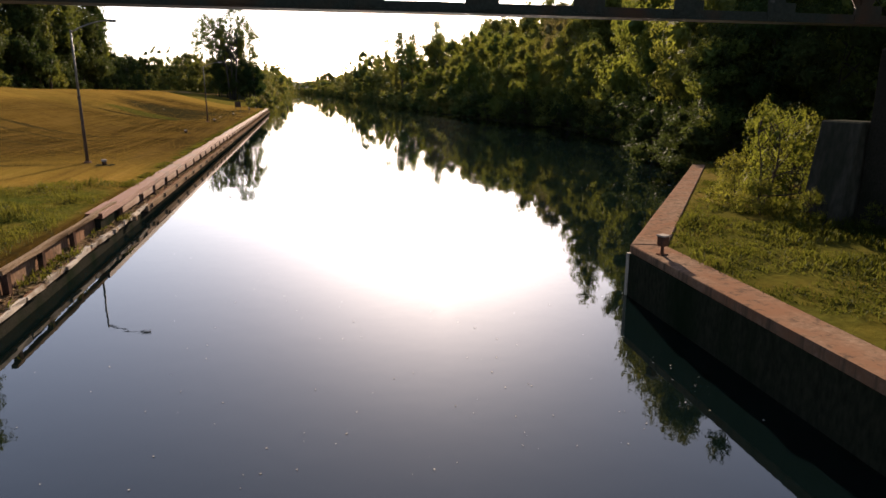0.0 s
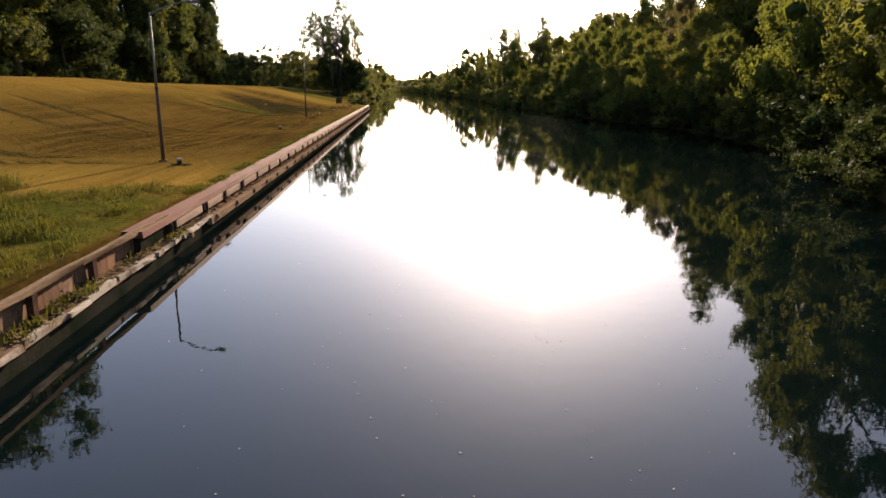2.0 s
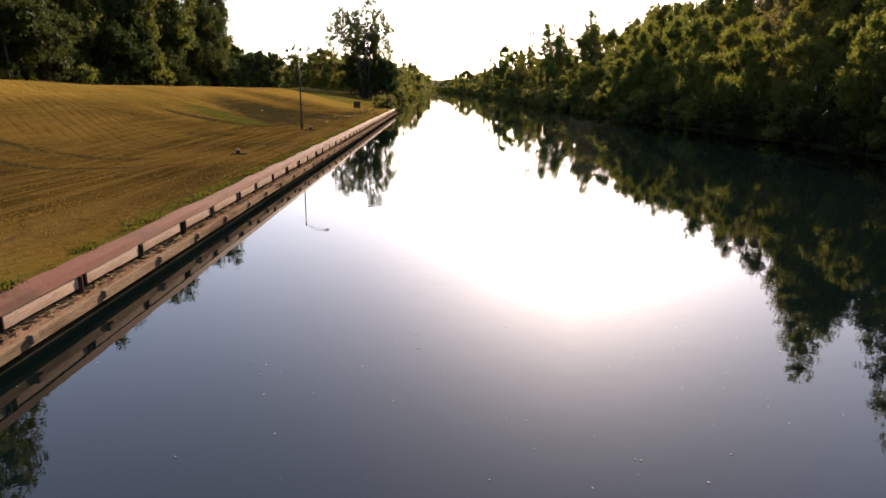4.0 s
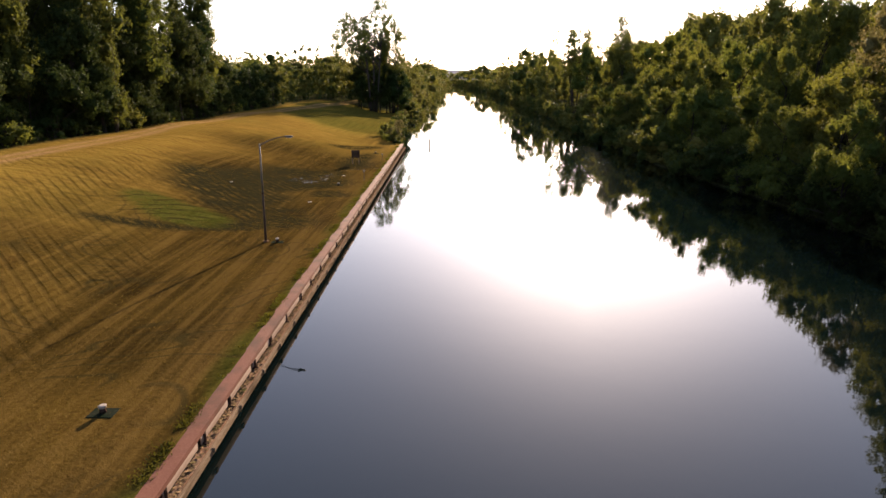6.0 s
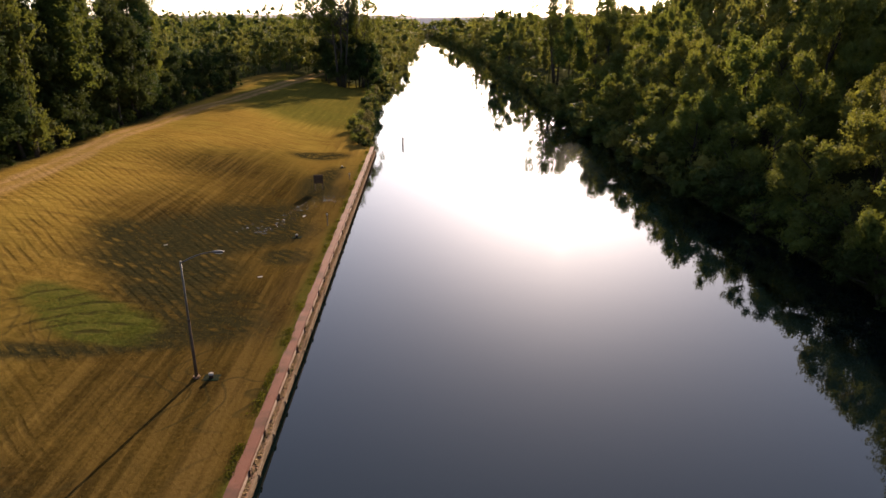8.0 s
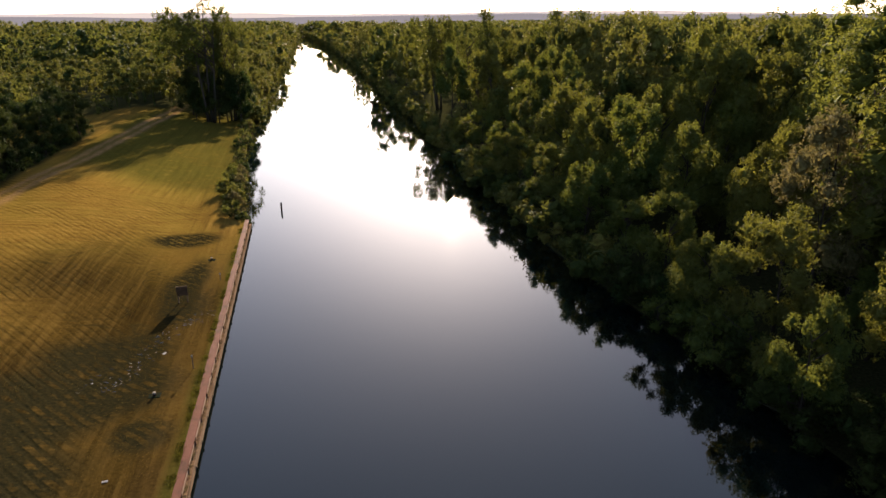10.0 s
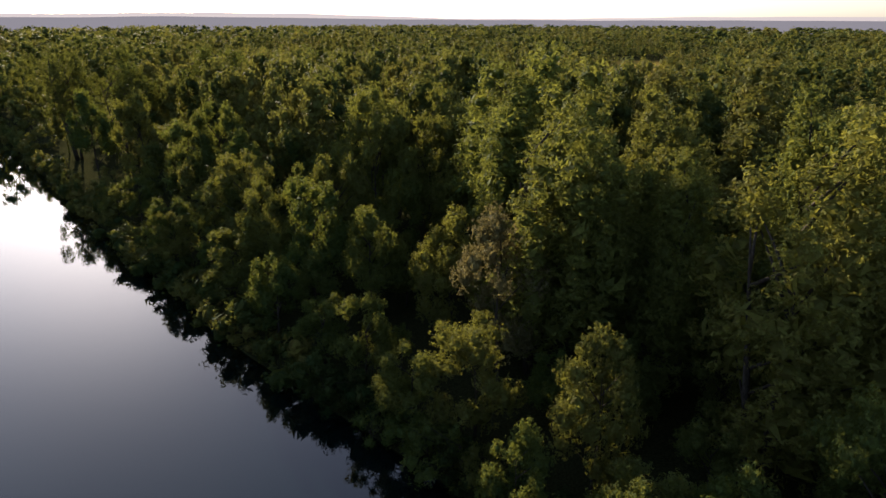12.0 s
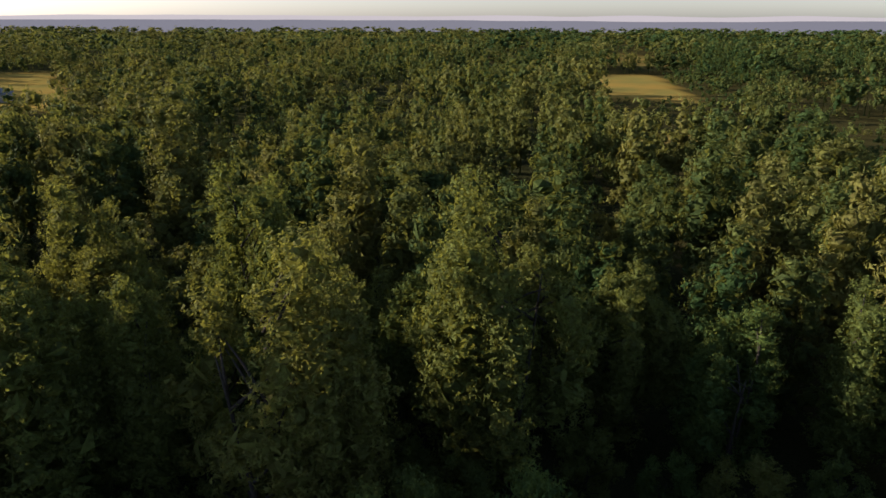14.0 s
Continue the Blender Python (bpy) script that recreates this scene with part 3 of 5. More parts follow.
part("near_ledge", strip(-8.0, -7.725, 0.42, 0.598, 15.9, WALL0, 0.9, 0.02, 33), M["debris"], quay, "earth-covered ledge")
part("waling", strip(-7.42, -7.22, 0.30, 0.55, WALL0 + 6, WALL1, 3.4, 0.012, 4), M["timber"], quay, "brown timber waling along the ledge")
part("wall_face", strip(-7.72, -7.42, -1.6, 0.44, 15.9, WALL1, 2.5, 0.008, 5), M["concrete_dark"], quay, "wall face painted dark for the shade under the ledge")


def litter_mesh():
    rs = np.random.RandomState(5)
    n = 6400
    y = np.concatenate([rs.uniform(16.5, WALL1 - 1, 5200), rs.uniform(16.2, 32, 1200)])
    x = np.where(y < WALL0, rs.uniform(-7.9, -7.4, n), rs.uniform(-7.70, -7.40, n))
    sz = rs.uniform(0.03, 0.13, n)
    ang = rs.uniform(0, 6.28, n)
    c = np.stack([x, y, 0.61 + rs.uniform(0, 0.07, n)], 1)
    u = np.stack([np.cos(ang), np.sin(ang), rs.uniform(-.3, .3, n)], 1) * sz[:, None]
    v = np.stack([-np.sin(ang), np.cos(ang), rs.uniform(-.3, .3, n)], 1) * (sz * rs.uniform(.3, .9, n))[:, None]
    return quads_mesh("litter", np.stack([c - u, c - v, c + u, c + v], 1), M["debris"])


tagged(new("leaf_litter", litter_mesh()), "brown leaf litter and crumbs lying on the quay ledge", "leaf litter", kind="stuff")

plank_bm = strip(-7.68, -7.635, 0.76, 1.10, -1.55, 1.55, 1.0, 0.006, 6)
plank_me = bm_mesh("plank", plank_bm, M["plank"])
br = box(-7.70, -7.605, -0.09, 0.09, 0.59, 1.095)
box(-7.70, -7.48, -0.11, 0.11, 0.59, 0.65, br)
box(-7.61, -7.57, -0.03, 0.03, 0.65, 1.05, br)
bracket_me = bm_mesh("bracket", br, M["bracket"], 0.008)
cleat_bm = box(-7.28, -7.14, -0.12, 0.12, 0.38, 0.58)
cleat_me = bm_mesh("block", cleat_bm, M["timber"], 0.015)
rs = random.Random(8)
k = 0
y = 30.0
while y < WALL1 - 2:
    ob = part("bracket", bracket_me, None, quay)
    ob.location = (rs.uniform(-.01, .01), y, 0)
    ob.rotation_euler = (0, 0, radians(rs.uniform(-4, 4)))
    if y + 3.4 < WALL1:
        ob = part("plank", plank_me, None, quay)
        ob.location = (rs.uniform(-.012, .012), y + 1.72, rs.uniform(-.02, .02))
        ob.rotation_euler = (radians(rs.uniform(-.3, .3)), 0, 0)
    ob = part("block", cleat_me, None, quay)
    ob.location = (0, y + rs.uniform(.2, .5), 0)
    y += 3.44
    k += 1

# decayed first stretch: a loose rail on stub posts, broken pale ledge edge
rail = empty("old_rail", pose(0, 0, 0), "decayed grey timber rail on stub posts above a crumbling ledge", "rail", kind="structure")
for i, (ya, yb, za) in enumerate(((18.3, 23.6, 1.37), (23.4, 29.6, 1.36))):
    part("beam", strip(-7.90, -7.73, za - 0.13, za, ya, yb, 1.1, 0.02, 20 + i), M["timber"], rail, "split grey timber beam")
for yy in (18.6, 21.1, 24.0, 27.2):
    b = box(-7.88, -7.72, yy - .1, yy + .1, 0.55, 1.23)
    wobble(b, 0.012, int(yy * 10))
    part("post", b, M["bracket"], rail)
part("face", strip(-8.1, -7.92, 0.3, 1.15, 16.4, 27.2, 1.0, 0.03, 31), M["concrete"], rail)
b = bmesh.new()
rs = random.Random(12)
yy = 16.2
while yy < 33:
    ln = rs.uniform(0.6, 1.9)
    w = rs.uniform(0.10, 0.2)
    d = rs.uniform(-.03, .03)
    box(-7.44 + d, -7.44 + d + w, yy, yy + ln - rs.uniform(.02, .2), 0.47, 0.61 + rs.uniform(-.03, .05), b)
    yy += ln
wobble(b, 0.025, 14)
part("broken_edge", b, M["concrete_pale"], rail, "pale broken concrete edge")

# concrete end block of the lock wall, west side
lock = empty("lock_wall_west", pose(0, 0, 0), "stained brown concrete lock wall with a vertical recess", "lock wall", kind="structure")
part("base", prism([(-12.4, -60), (-7.52, -60), (-7.52, 15.8), (-12.4, 15.8)], -2, 0.42), M["concrete_dark"], lock, "undercut footing painted shade-dark")
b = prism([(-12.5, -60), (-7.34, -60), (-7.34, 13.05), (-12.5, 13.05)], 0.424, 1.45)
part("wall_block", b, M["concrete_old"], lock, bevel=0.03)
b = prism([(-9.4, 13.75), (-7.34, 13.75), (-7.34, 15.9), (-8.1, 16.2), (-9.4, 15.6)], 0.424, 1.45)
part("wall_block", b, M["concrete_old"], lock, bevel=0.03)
part("recess", prism([(-9.4, 13.05), (-7.6, 13.05), (-7.6, 13.75), (-9.4, 13.75)], 0.424, 1.38), M["concrete_dark"], lock, "recess painted dark for its shade")
for yy in (12.98, 13.68):
    part("broken_arris", strip(-7.46, -7.31, 0.5, 1.42, yy, yy + 0.16, 0.05, 0.03, int(yy * 10)), M["concrete_pale"], lock, "pale crumbling edge of the recess")
part("lip", strip(-7.5, -7.30, 0.36, 0.46, -60, 15.9, 0.7, 0.02, 77), M["concrete_pale"], lock, "pale broken lip under the wall block")

# east lock wall: straight leg, then flaring away from the corner
lock = empty("lock_wall_east", pose(0, 0, 0), "concrete lock wall, shade painted into its mossy sides, with a reddish sunlit top", "lock wall", kind="structure")
C0, C1 = Vector((9.5, 16.9)), Vector((24.0, 35.9))
dr = (C1 - C0).normalized()
nr = Vector((dr.y, -dr.x))
i0 = Vector((10.45, 16.55))
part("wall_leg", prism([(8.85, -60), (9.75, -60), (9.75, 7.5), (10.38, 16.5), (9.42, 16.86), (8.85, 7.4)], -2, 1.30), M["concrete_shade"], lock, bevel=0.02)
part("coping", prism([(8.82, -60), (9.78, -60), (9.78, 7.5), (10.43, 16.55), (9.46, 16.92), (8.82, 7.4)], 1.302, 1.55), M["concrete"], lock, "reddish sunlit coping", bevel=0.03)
e0, e1 = C0 + dr * .06, C1
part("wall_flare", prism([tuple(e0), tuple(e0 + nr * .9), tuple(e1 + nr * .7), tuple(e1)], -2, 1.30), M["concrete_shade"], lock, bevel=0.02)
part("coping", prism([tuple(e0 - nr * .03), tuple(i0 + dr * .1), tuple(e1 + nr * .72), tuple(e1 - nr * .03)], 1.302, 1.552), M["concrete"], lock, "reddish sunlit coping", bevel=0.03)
part("corner_armour", cyl((9.46, 16.9, -1.5), (9.46, 16.9, 1.3), 0.09, 0.09, 10), M["concrete_pale"], lock, "pale worn corner edge")


# ---------- bridge overhead ----------
BY, BZ = 12.0, 7.36
bridge = empty("truss_bridge", pose(0, 0, 0), "dark green riveted steel truss bridge crossing above the canal", "bridge")
for yy in (BY, BY - 7.0):
    part("lower_chord", box(-20, 36, yy, yy + 0.30, BZ, BZ + 0.16), M["steel_dark"], bridge)
    part("chord_flange", box(-20, 36, yy - 0.06, yy + 0.36, BZ - 0.03, BZ - 0.003), M["steel_dark"], bridge)
    part("upper_chord", box(-20, 36, yy, yy + 0.30, BZ + 3.2, BZ + 3.45), M["steel_dark"], bridge)
    for i, xx in enumerate(np.arange(-17.6, 36, 2.1)):
        part("vertical", box(xx - 0.13, xx + 0.13, yy + 0.06, yy + 0.24, BZ + 0.16, BZ + 3.2), M["steel_dark"], bridge)
        part("gusset", box(xx - 0.32, xx + 0.32, yy - 0.02, yy - 0.004, BZ + 0.03, BZ + 0.34), M["steel_dark"], bridge)
        if i % 2 == 0:
            for sx in (-2.1, 2.1):
                part("diagonal", cyl((xx, yy + .15, BZ + 0.18), (xx + sx, yy + .15, BZ + 3.2), 0.07, 0.07, 6), M["steel_dark"], bridge)
for xx in np.arange(-17.6, 36, 4.2):
    part("floor_beam", box(xx - .12, xx + .12, BY - 6.7, BY, BZ + 3.0, BZ + 3.44), M["steel_dark"], bridge)
part("deck", box(-20, 36, BY - 7.2, BY + 0.5, BZ + 3.46, BZ + 3.66), M["steel_dark"], bridge)

abut = empty("abutment_east", pose(0, 0, 0), "concrete bridge abutment beside weeds, shade put into its dark colour", "abutment", kind="structure")
bm = prism([(17.2, 17.7), (18.9, 17.7), (18.9, 19.6), (17.2, 19.4)], 0, 5.0)
for v in bm.verts:
    if v.co.z > 1 and v.co.x < 18:
        v.co.x += 0.62
part("wing_wall", bm, M["concrete_grey"], abut, "grey leaning wing wall", bevel=0.05)
# pier and back wall: the shade under the bridge is in their concrete colour
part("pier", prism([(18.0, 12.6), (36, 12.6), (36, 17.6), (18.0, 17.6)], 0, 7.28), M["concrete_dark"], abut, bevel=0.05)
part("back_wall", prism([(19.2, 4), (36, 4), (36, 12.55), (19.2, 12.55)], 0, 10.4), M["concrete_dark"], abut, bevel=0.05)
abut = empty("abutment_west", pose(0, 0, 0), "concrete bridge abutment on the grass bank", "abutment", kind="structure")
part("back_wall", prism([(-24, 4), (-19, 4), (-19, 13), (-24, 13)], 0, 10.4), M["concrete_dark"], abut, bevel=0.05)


# ---------- things on the west bank ----------
def zland(x, y):
    return float(land(np.array([x]), np.array([y]))[0])


def lamp_post(x, y):
    z0 = zland(x, y)
    ob = empty("street_lamp", at(None, x, y, z0), "tall slim lamp post with one arm reaching over the quay", "street lamp", "lamps along the canal")
    part("base", cyl((0, 0, -0.1), (0, 0, 0.12), 0.24, 0.22, 16), M["concrete"], ob, "round concrete footing")
    part("lower_pole", cyl((0, 0, 0.1), (0, 0, 4.05), 0.105, 0.085, 14), M["pole_dark"], ob, "brown lower pole", smooth=True)
    part("upper_pole", cyl((0, 0, 4.05), (0, 0, 8.05), 0.072, 0.055, 14), M["galv"], ob, "pale galvanised upper pole", smooth=True)
    part("collar", cyl((0, 0, 3.98), (0, 0, 4.14), 0.10, 0.10, 14), M["pole_dark"], ob)
    pts = [(2.05 * s, 0, 7.9 + 0.72 * (1 - (1 - s) ** 1.7)) for s in np.linspace(0, 1, 9)]
    part("arm", tube(pts, [0.045 - 0.012 * s for s in np.linspace(0, 1, 9)], 8), M["galv"], ob, smooth=True)
    b = bmesh.new()
    bmesh.ops.create_uvsphere(b, u_segments=14, v_segments=8, radius=1, matrix=Matrix.Translation((2.32, 0, 8.63)) @ Matrix.Diagonal((0.40, 0.16, 0.085, 1)))
    head = part("lamp_head", b, M["galv"], ob, "flat cobra lamp head", smooth=True)
    part("lens", box(2.2, 2.58, -.09, .09, 8.535, 8.56), M["glass_dark"], head, bevel=0.01)
    return ob


for yy in (45.0, 104.07):
    lamp_post(-13.15, yy)


def bollard(x, y, label):
    ob = empty("mooring_bollard", at(None, x, y, zland(x, y), 0, 0.72), label, "bollard", "mooring bollards along the quay")
    part("pad", box(-.72, .72, -.55, .55, -.1, .03), M["concrete_shade"], ob, "square dark mossy pad", bevel=0.02)
    part("stem", cyl((0, 0, .05), (0, 0, .36), 0.19, 0.15, 16), M["bracket"], ob, smooth=True)
    b = cyl((0, 0, .34), (0, 0, .46), 0.21, 0.23, 16)
    cyl((0, 0, .46), (0, 0, .51), 0.22, 0.14, 16, b)
    part("cap", b, M["concrete_pale"], ob, "pale worn cap")
    return ob


for x, y in ((-11.8, 43.6), (-11.98, 76.0), (-12.18, 104.0), (-12.0, 133.0), (-11.3, 168.3)):
    bollard(x, y, "low dark iron mooring bollard with a pale cap on dry grass")

# notice board on two posts
sg = empty("notice_board", at(None, -12.75, 153.7, zland(-12.75, 153.7), 4), "brown notice board on two posts near the quay", "sign")
for sx in (-.5, .5):
    part("post", box(sx - .06, sx + .06, -.06, .06, -.1, 2.15), M["timber"], sg, bevel=0.01)
bd = part("board", box(-.62, .62, -.115, -.065, .95, 2.05), M["sign_face"], sg, bevel=0.01)
part("frame", box(-.66, .66, -.13, -.05, 2.05, 2.13), M["timber"], bd)

# slim marker posts beside the cap
for x, y, h in ((-9.35, 137.5, 1.5), (-9.3, 160.5, 1.0)):
    mp = empty("marker_post", at(None, x, y, zland(x, y)), "thin pale marker post beside the quay cap", "post", "marker posts")
    part("shaft", cyl((0, 0, -.1), (0.02, 0, h), 0.04, 0.035, 8), M["galv"], mp)
    part("plate", box(-.09, .11, -.05, -.04, h - .22, h), M["litter"], mp)

# scraps lying on the mown bank
for x, y, rz, w in ((-12.6, 141.0, 50, .22), (-13.2, 121.5, 0, .18), (-23.5, 127.0, 30, .15)):
    b = box(-w, w, -w * .45, w * .45, 0.0, 0.05)
    wobble(b, 0.04, int(w * 100))
    sc = new("scrap", bm_mesh("scrap", b, M["litter"]))
    sc.matrix_basis = at(None, x, y, zland(x, y) + 0.01, rz)
    tagged(sc, "pale scrap of board lying on the mown bank", "scrap", "scraps on the bank")

# rut water and pale flecks along the foot of the slope
PUDDLE = [(-18.1, 135.5), (-17.0, 135.6), (-16.1, 135.9), (-15.6, 137.2), (-15.0, 138.6), (-14.7, 139.6), (-14.2, 141.6), (-13.8, 143.9), (-13.2, 145.8), (-12.3, 147.4), (-11.4, 148.2), (-10.4, 149.3), (-9.8, 149.8)]


def puddles(seed, material, each=9, size=1.0):
    rs = random.Random(seed)
    bm = bmesh.new()
    for px, py in PUDDLE:
        for _ in range(each):
            cx, cy = px + rs.gauss(0, .6), py + rs.gauss(0, .9)
            a = rs.uniform(.02, .06) * size
            ln = rs.uniform(.06, .36) * size
            th = rs.uniform(-.5, .1)
            vs = []
            for k in range(9):
                q = 2 * math.pi * k / 9
                r = rs.uniform(.7, 1.15)
                u, v = ln * r * math.cos(q), a * r * math.sin(q)
                vx, vy = cx + u * math.cos(th) - v * math.sin(th), cy + u * math.sin(th) + v * math.cos(th)
                vs.append(bm.verts.new((vx, vy, zland(vx, vy) + 0.03)))
            bm.faces.new(vs)
    return bm_mesh("puddles", bm, material)


tagged(new("rut_puddles", puddles(4, M["puddle"], 6, .8)), "small shiny puddles in muddy wheel ruts", "puddle", kind="stuff")
tagged(new("rut_flecks", puddles(5, M["litter"], 3, .5)), "pale flecks scattered along muddy ruts", "gravel", kind="stuff")

# east quay: box-headed mooring post
mp = empty("mooring_post", at(None, 9.72, 15.6, 1.552, 18, 0.72), "rusty post with a square iron head on the lock wall", "mooring post")
part("plate", box(-.16, .16, -.16, .16, 0, .03), M["rust"], mp)
part("stem", cyl((0, 0, .02), (0, 0, .4), 0.07, 0.06, 12), M["rust"], mp)
part("head", box(-.17, .17, -.17, .17, .34, .74), M["rust"], mp, "square rusty iron head", bevel=0.04)
part("lip", box(-.2, .2, -.2, .2, .72, .78), M["concrete_pale"], mp, "pale worn rim", bevel=0.012)

# navigation piles in the water
for x, y, h, tilt in ((-2.57, 196.8, 1.5, 3), (-1.33, 361.6, 1.5, -2)):
    pl = empty("channel_marker", at(None, x, y, 0), "dark timber marker pile standing in the water", "marker pile", "marker piles")
    part("pile", cyl((0, 0, -2), (math.sin(radians(tilt)) * h, 0, h), 0.17, 0.15, 10), M["bracket"], pl)
    part("cap", cyl((math.sin(radians(tilt)) * h, 0, h - .02), (math.sin(radians(tilt)) * h, 0, h + .07), 0.17, 0.05, 10), M["litter"], pl)

# floating seed fluff and leaves on the near water
def flecks():
    rs = np.random.RandomState(9)
    n = 1000
    y = 9 + 38 * rs.rand(n) ** 1.3
    x = np.where(rs.rand(n) < .42, rs.uniform(-5, 12, n), rs.uniform(4, 26, n)) + rs.normal(0, 2, n)
    keep = (x > -7) & (x < lerp(y, XR) - 1.5)
    x, y = x[keep], y[keep]
    n = len(x)
    s = rs.uniform(0.008, 0.028, n)
    a = rs.uniform(0, 6.28, n)
    c = np.stack([x, y, np.full(n, 0.012)], 1)
    u = np.stack([np.cos(a) * s, np.sin(a) * s, rs.uniform(-.004, .004, n)], 1)
    v = np.stack([-np.sin(a) * s * .7, np.cos(a) * s * .7, rs.uniform(-.004, .004, n)], 1)
    return quads_mesh("flecks", np.stack([c - u, c - v, c + u, c + v], 1), M["litter"])


tagged(new("floating_fluff", flecks()), "pale seed fluff and leaf bits floating on the water", "floating debris", kind="stuff")


# ---------- plants ----------
def unit(v):
    return v / (np.linalg.norm(v, axis=-1, keepdims=True) + 1e-9)


def leaf_blades(rs, centre, facing, size):
    """Three-cornered leaves (n, 3, 3) at points; facing gives the way each one looks."""
    n = len(centre)
    u = unit(np.cross(facing, rs.normal(0, 1, (n, 3))))
    v = np.cross(facing, u)
    s = size * rs.uniform(0.6, 1.35, n)[:, None]
    w = s * rs.uniform(0.55, 0.9, n)[:, None]
    bend = facing * s * 0.22
    return np.stack([centre - u * s, centre + u * s * .8 + v * w * .35, centre + v * w - bend], 1)


def lobes_for(rs, kind, H, R, leaders=9, links=11, fat=1.0):
    """Centres and radii of the leaf masses of a crown."""
    L = []
    if kind == "broad":
        for i in range(26):
            h = rs.uniform(0, 1) ** 0.8
            e = math.sqrt(max(0.05, 1 - (2 * h - 0.75) ** 2 / 1.6)) * R
            a, q = rs.uniform(0, 6.283), math.sqrt(rs.uniform(0.12, 1))
            r = R * rs.uniform(0.20, 0.38) * (1.08 - .35 * h)
            L.append((e * q * math.cos(a) * .86, e * q * math.sin(a) * .86, H * (0.22 + 0.72 * h), r))
    elif kind == "tall":
        # several upright leaders, each a chain of masses that taper to a point
        for b in range(leaders):
            a, lean = rs.uniform(0, 6.283), rs.uniform(0.15, 0.95) * R
            top = H * (0.95 if b == 0 else rs.uniform(0.70, 0.92))
            m = links + rs.randint(-1, 2)
            for i in range(m):
                h = (i + rs.uniform(-.3, .3)) / (m - 1)
                z = H * 0.30 + (top - H * 0.30) * h
                q = lean * (0.45 + 0.55 * math.sin(math.pi * (0.25 + 0.6 * h)))
                r = R * rs.uniform(0.85, 1.15) * (0.28 - 0.07 * max(0, h)) * fat
                L.append((q * math.cos(a) + rs.normal(0, R * .06), q * math.sin(a) + rs.normal(0, R * .06), z, r))
        for b in range(leaders + 3):
            a, q = rs.uniform(0, 6.283), R * rs.uniform(.1, .6)
            L.append((q * math.cos(a), q * math.sin(a), H * rs.uniform(.12, .60), R * rs.uniform(.26, .38)))
    elif kind == "airy":
        # an old cottonwood: bare lower stems, loose separate sprays high up
        for b in range(13):
            a, lean = rs.uniform(0, 6.283), rs.uniform(0.15, 1.0) * R
            top = H * rs.uniform(0.66, 0.97)
            for i in range(5):
                h = (i + rs.uniform(-.3, .3)) / 4
                z = H * 0.46 + (top - H * 0.46) * h
                q = lean * (0.35 + 0.65 * math.sin(math.pi * (0.15 + 0.62 * h)))
                L.append((q * math.cos(a) + rs.normal(0, R * .10), q * math.sin(a) + rs.normal(0, R * .10), z, R * rs.uniform(.11, .21)))
    else:
        for i in range(18):
            h = rs.uniform(0, 1)
            a, q = rs.uniform(0, 6.283), math.sqrt(rs.uniform(0, 1))
            e = R * math.sqrt(max(0.1, 1 - h * h * .8))
            L.append((e * q * math.cos(a), e * q * math.sin(a), H * (0.10 + 0.76 * h), R * rs.uniform(0.20, 0.38)))
    return np.array(L)


def inner_leaves(rs, L, per, depth=.62, size=.55):
    """Broad inner sprays that close each leaf mass from within."""
    i = np.repeat(np.arange(len(L)), per)
    d = unit(rs.normal(0, 1, (len(i), 3)))
    c = L[i, :3] + d * (L[i, 3] * depth * rs.uniform(.15, 1, len(i)) ** .5)[:, None]
    u = unit(np.cross(d, rs.normal(0, 1, d.shape)))
    v = np.cross(d, u)
    s = (L[i, 3] * size * rs.uniform(.6, 1.2, len(i)))[:, None]
    w = s * rs.uniform(.4, .8, len(i))[:, None]
    return np.stack([c - u * s, c + u * s * .8 + v * w * .4, c + v * w], 1)


def lump():
    bm = bmesh.new()
    bmesh.ops.create_icosphere(bm, subdivisions=1, radius=1)
    t = np.array([[tuple(v.co) for v in f.verts] for f in bm.faces])
    bm.free()
    return t


LUMP = lump()


def hearts(rs, L, depth):
    """Solid lumps added unseen inside each leaf mass, to shut out the light."""
    turn = np.linalg.qr(rs.normal(0, 1, (len(L), 3, 3)))[0]
    t = np.einsum("kvc,ncd->nkvd", LUMP, turn) * (L[:, 3] * depth)[:, None, None, None] * rs.uniform(.75, 1.25, (len(L), 1, 1, 3))
    return (t + L[:, None, None, :3]).reshape(-1, 3, 3)


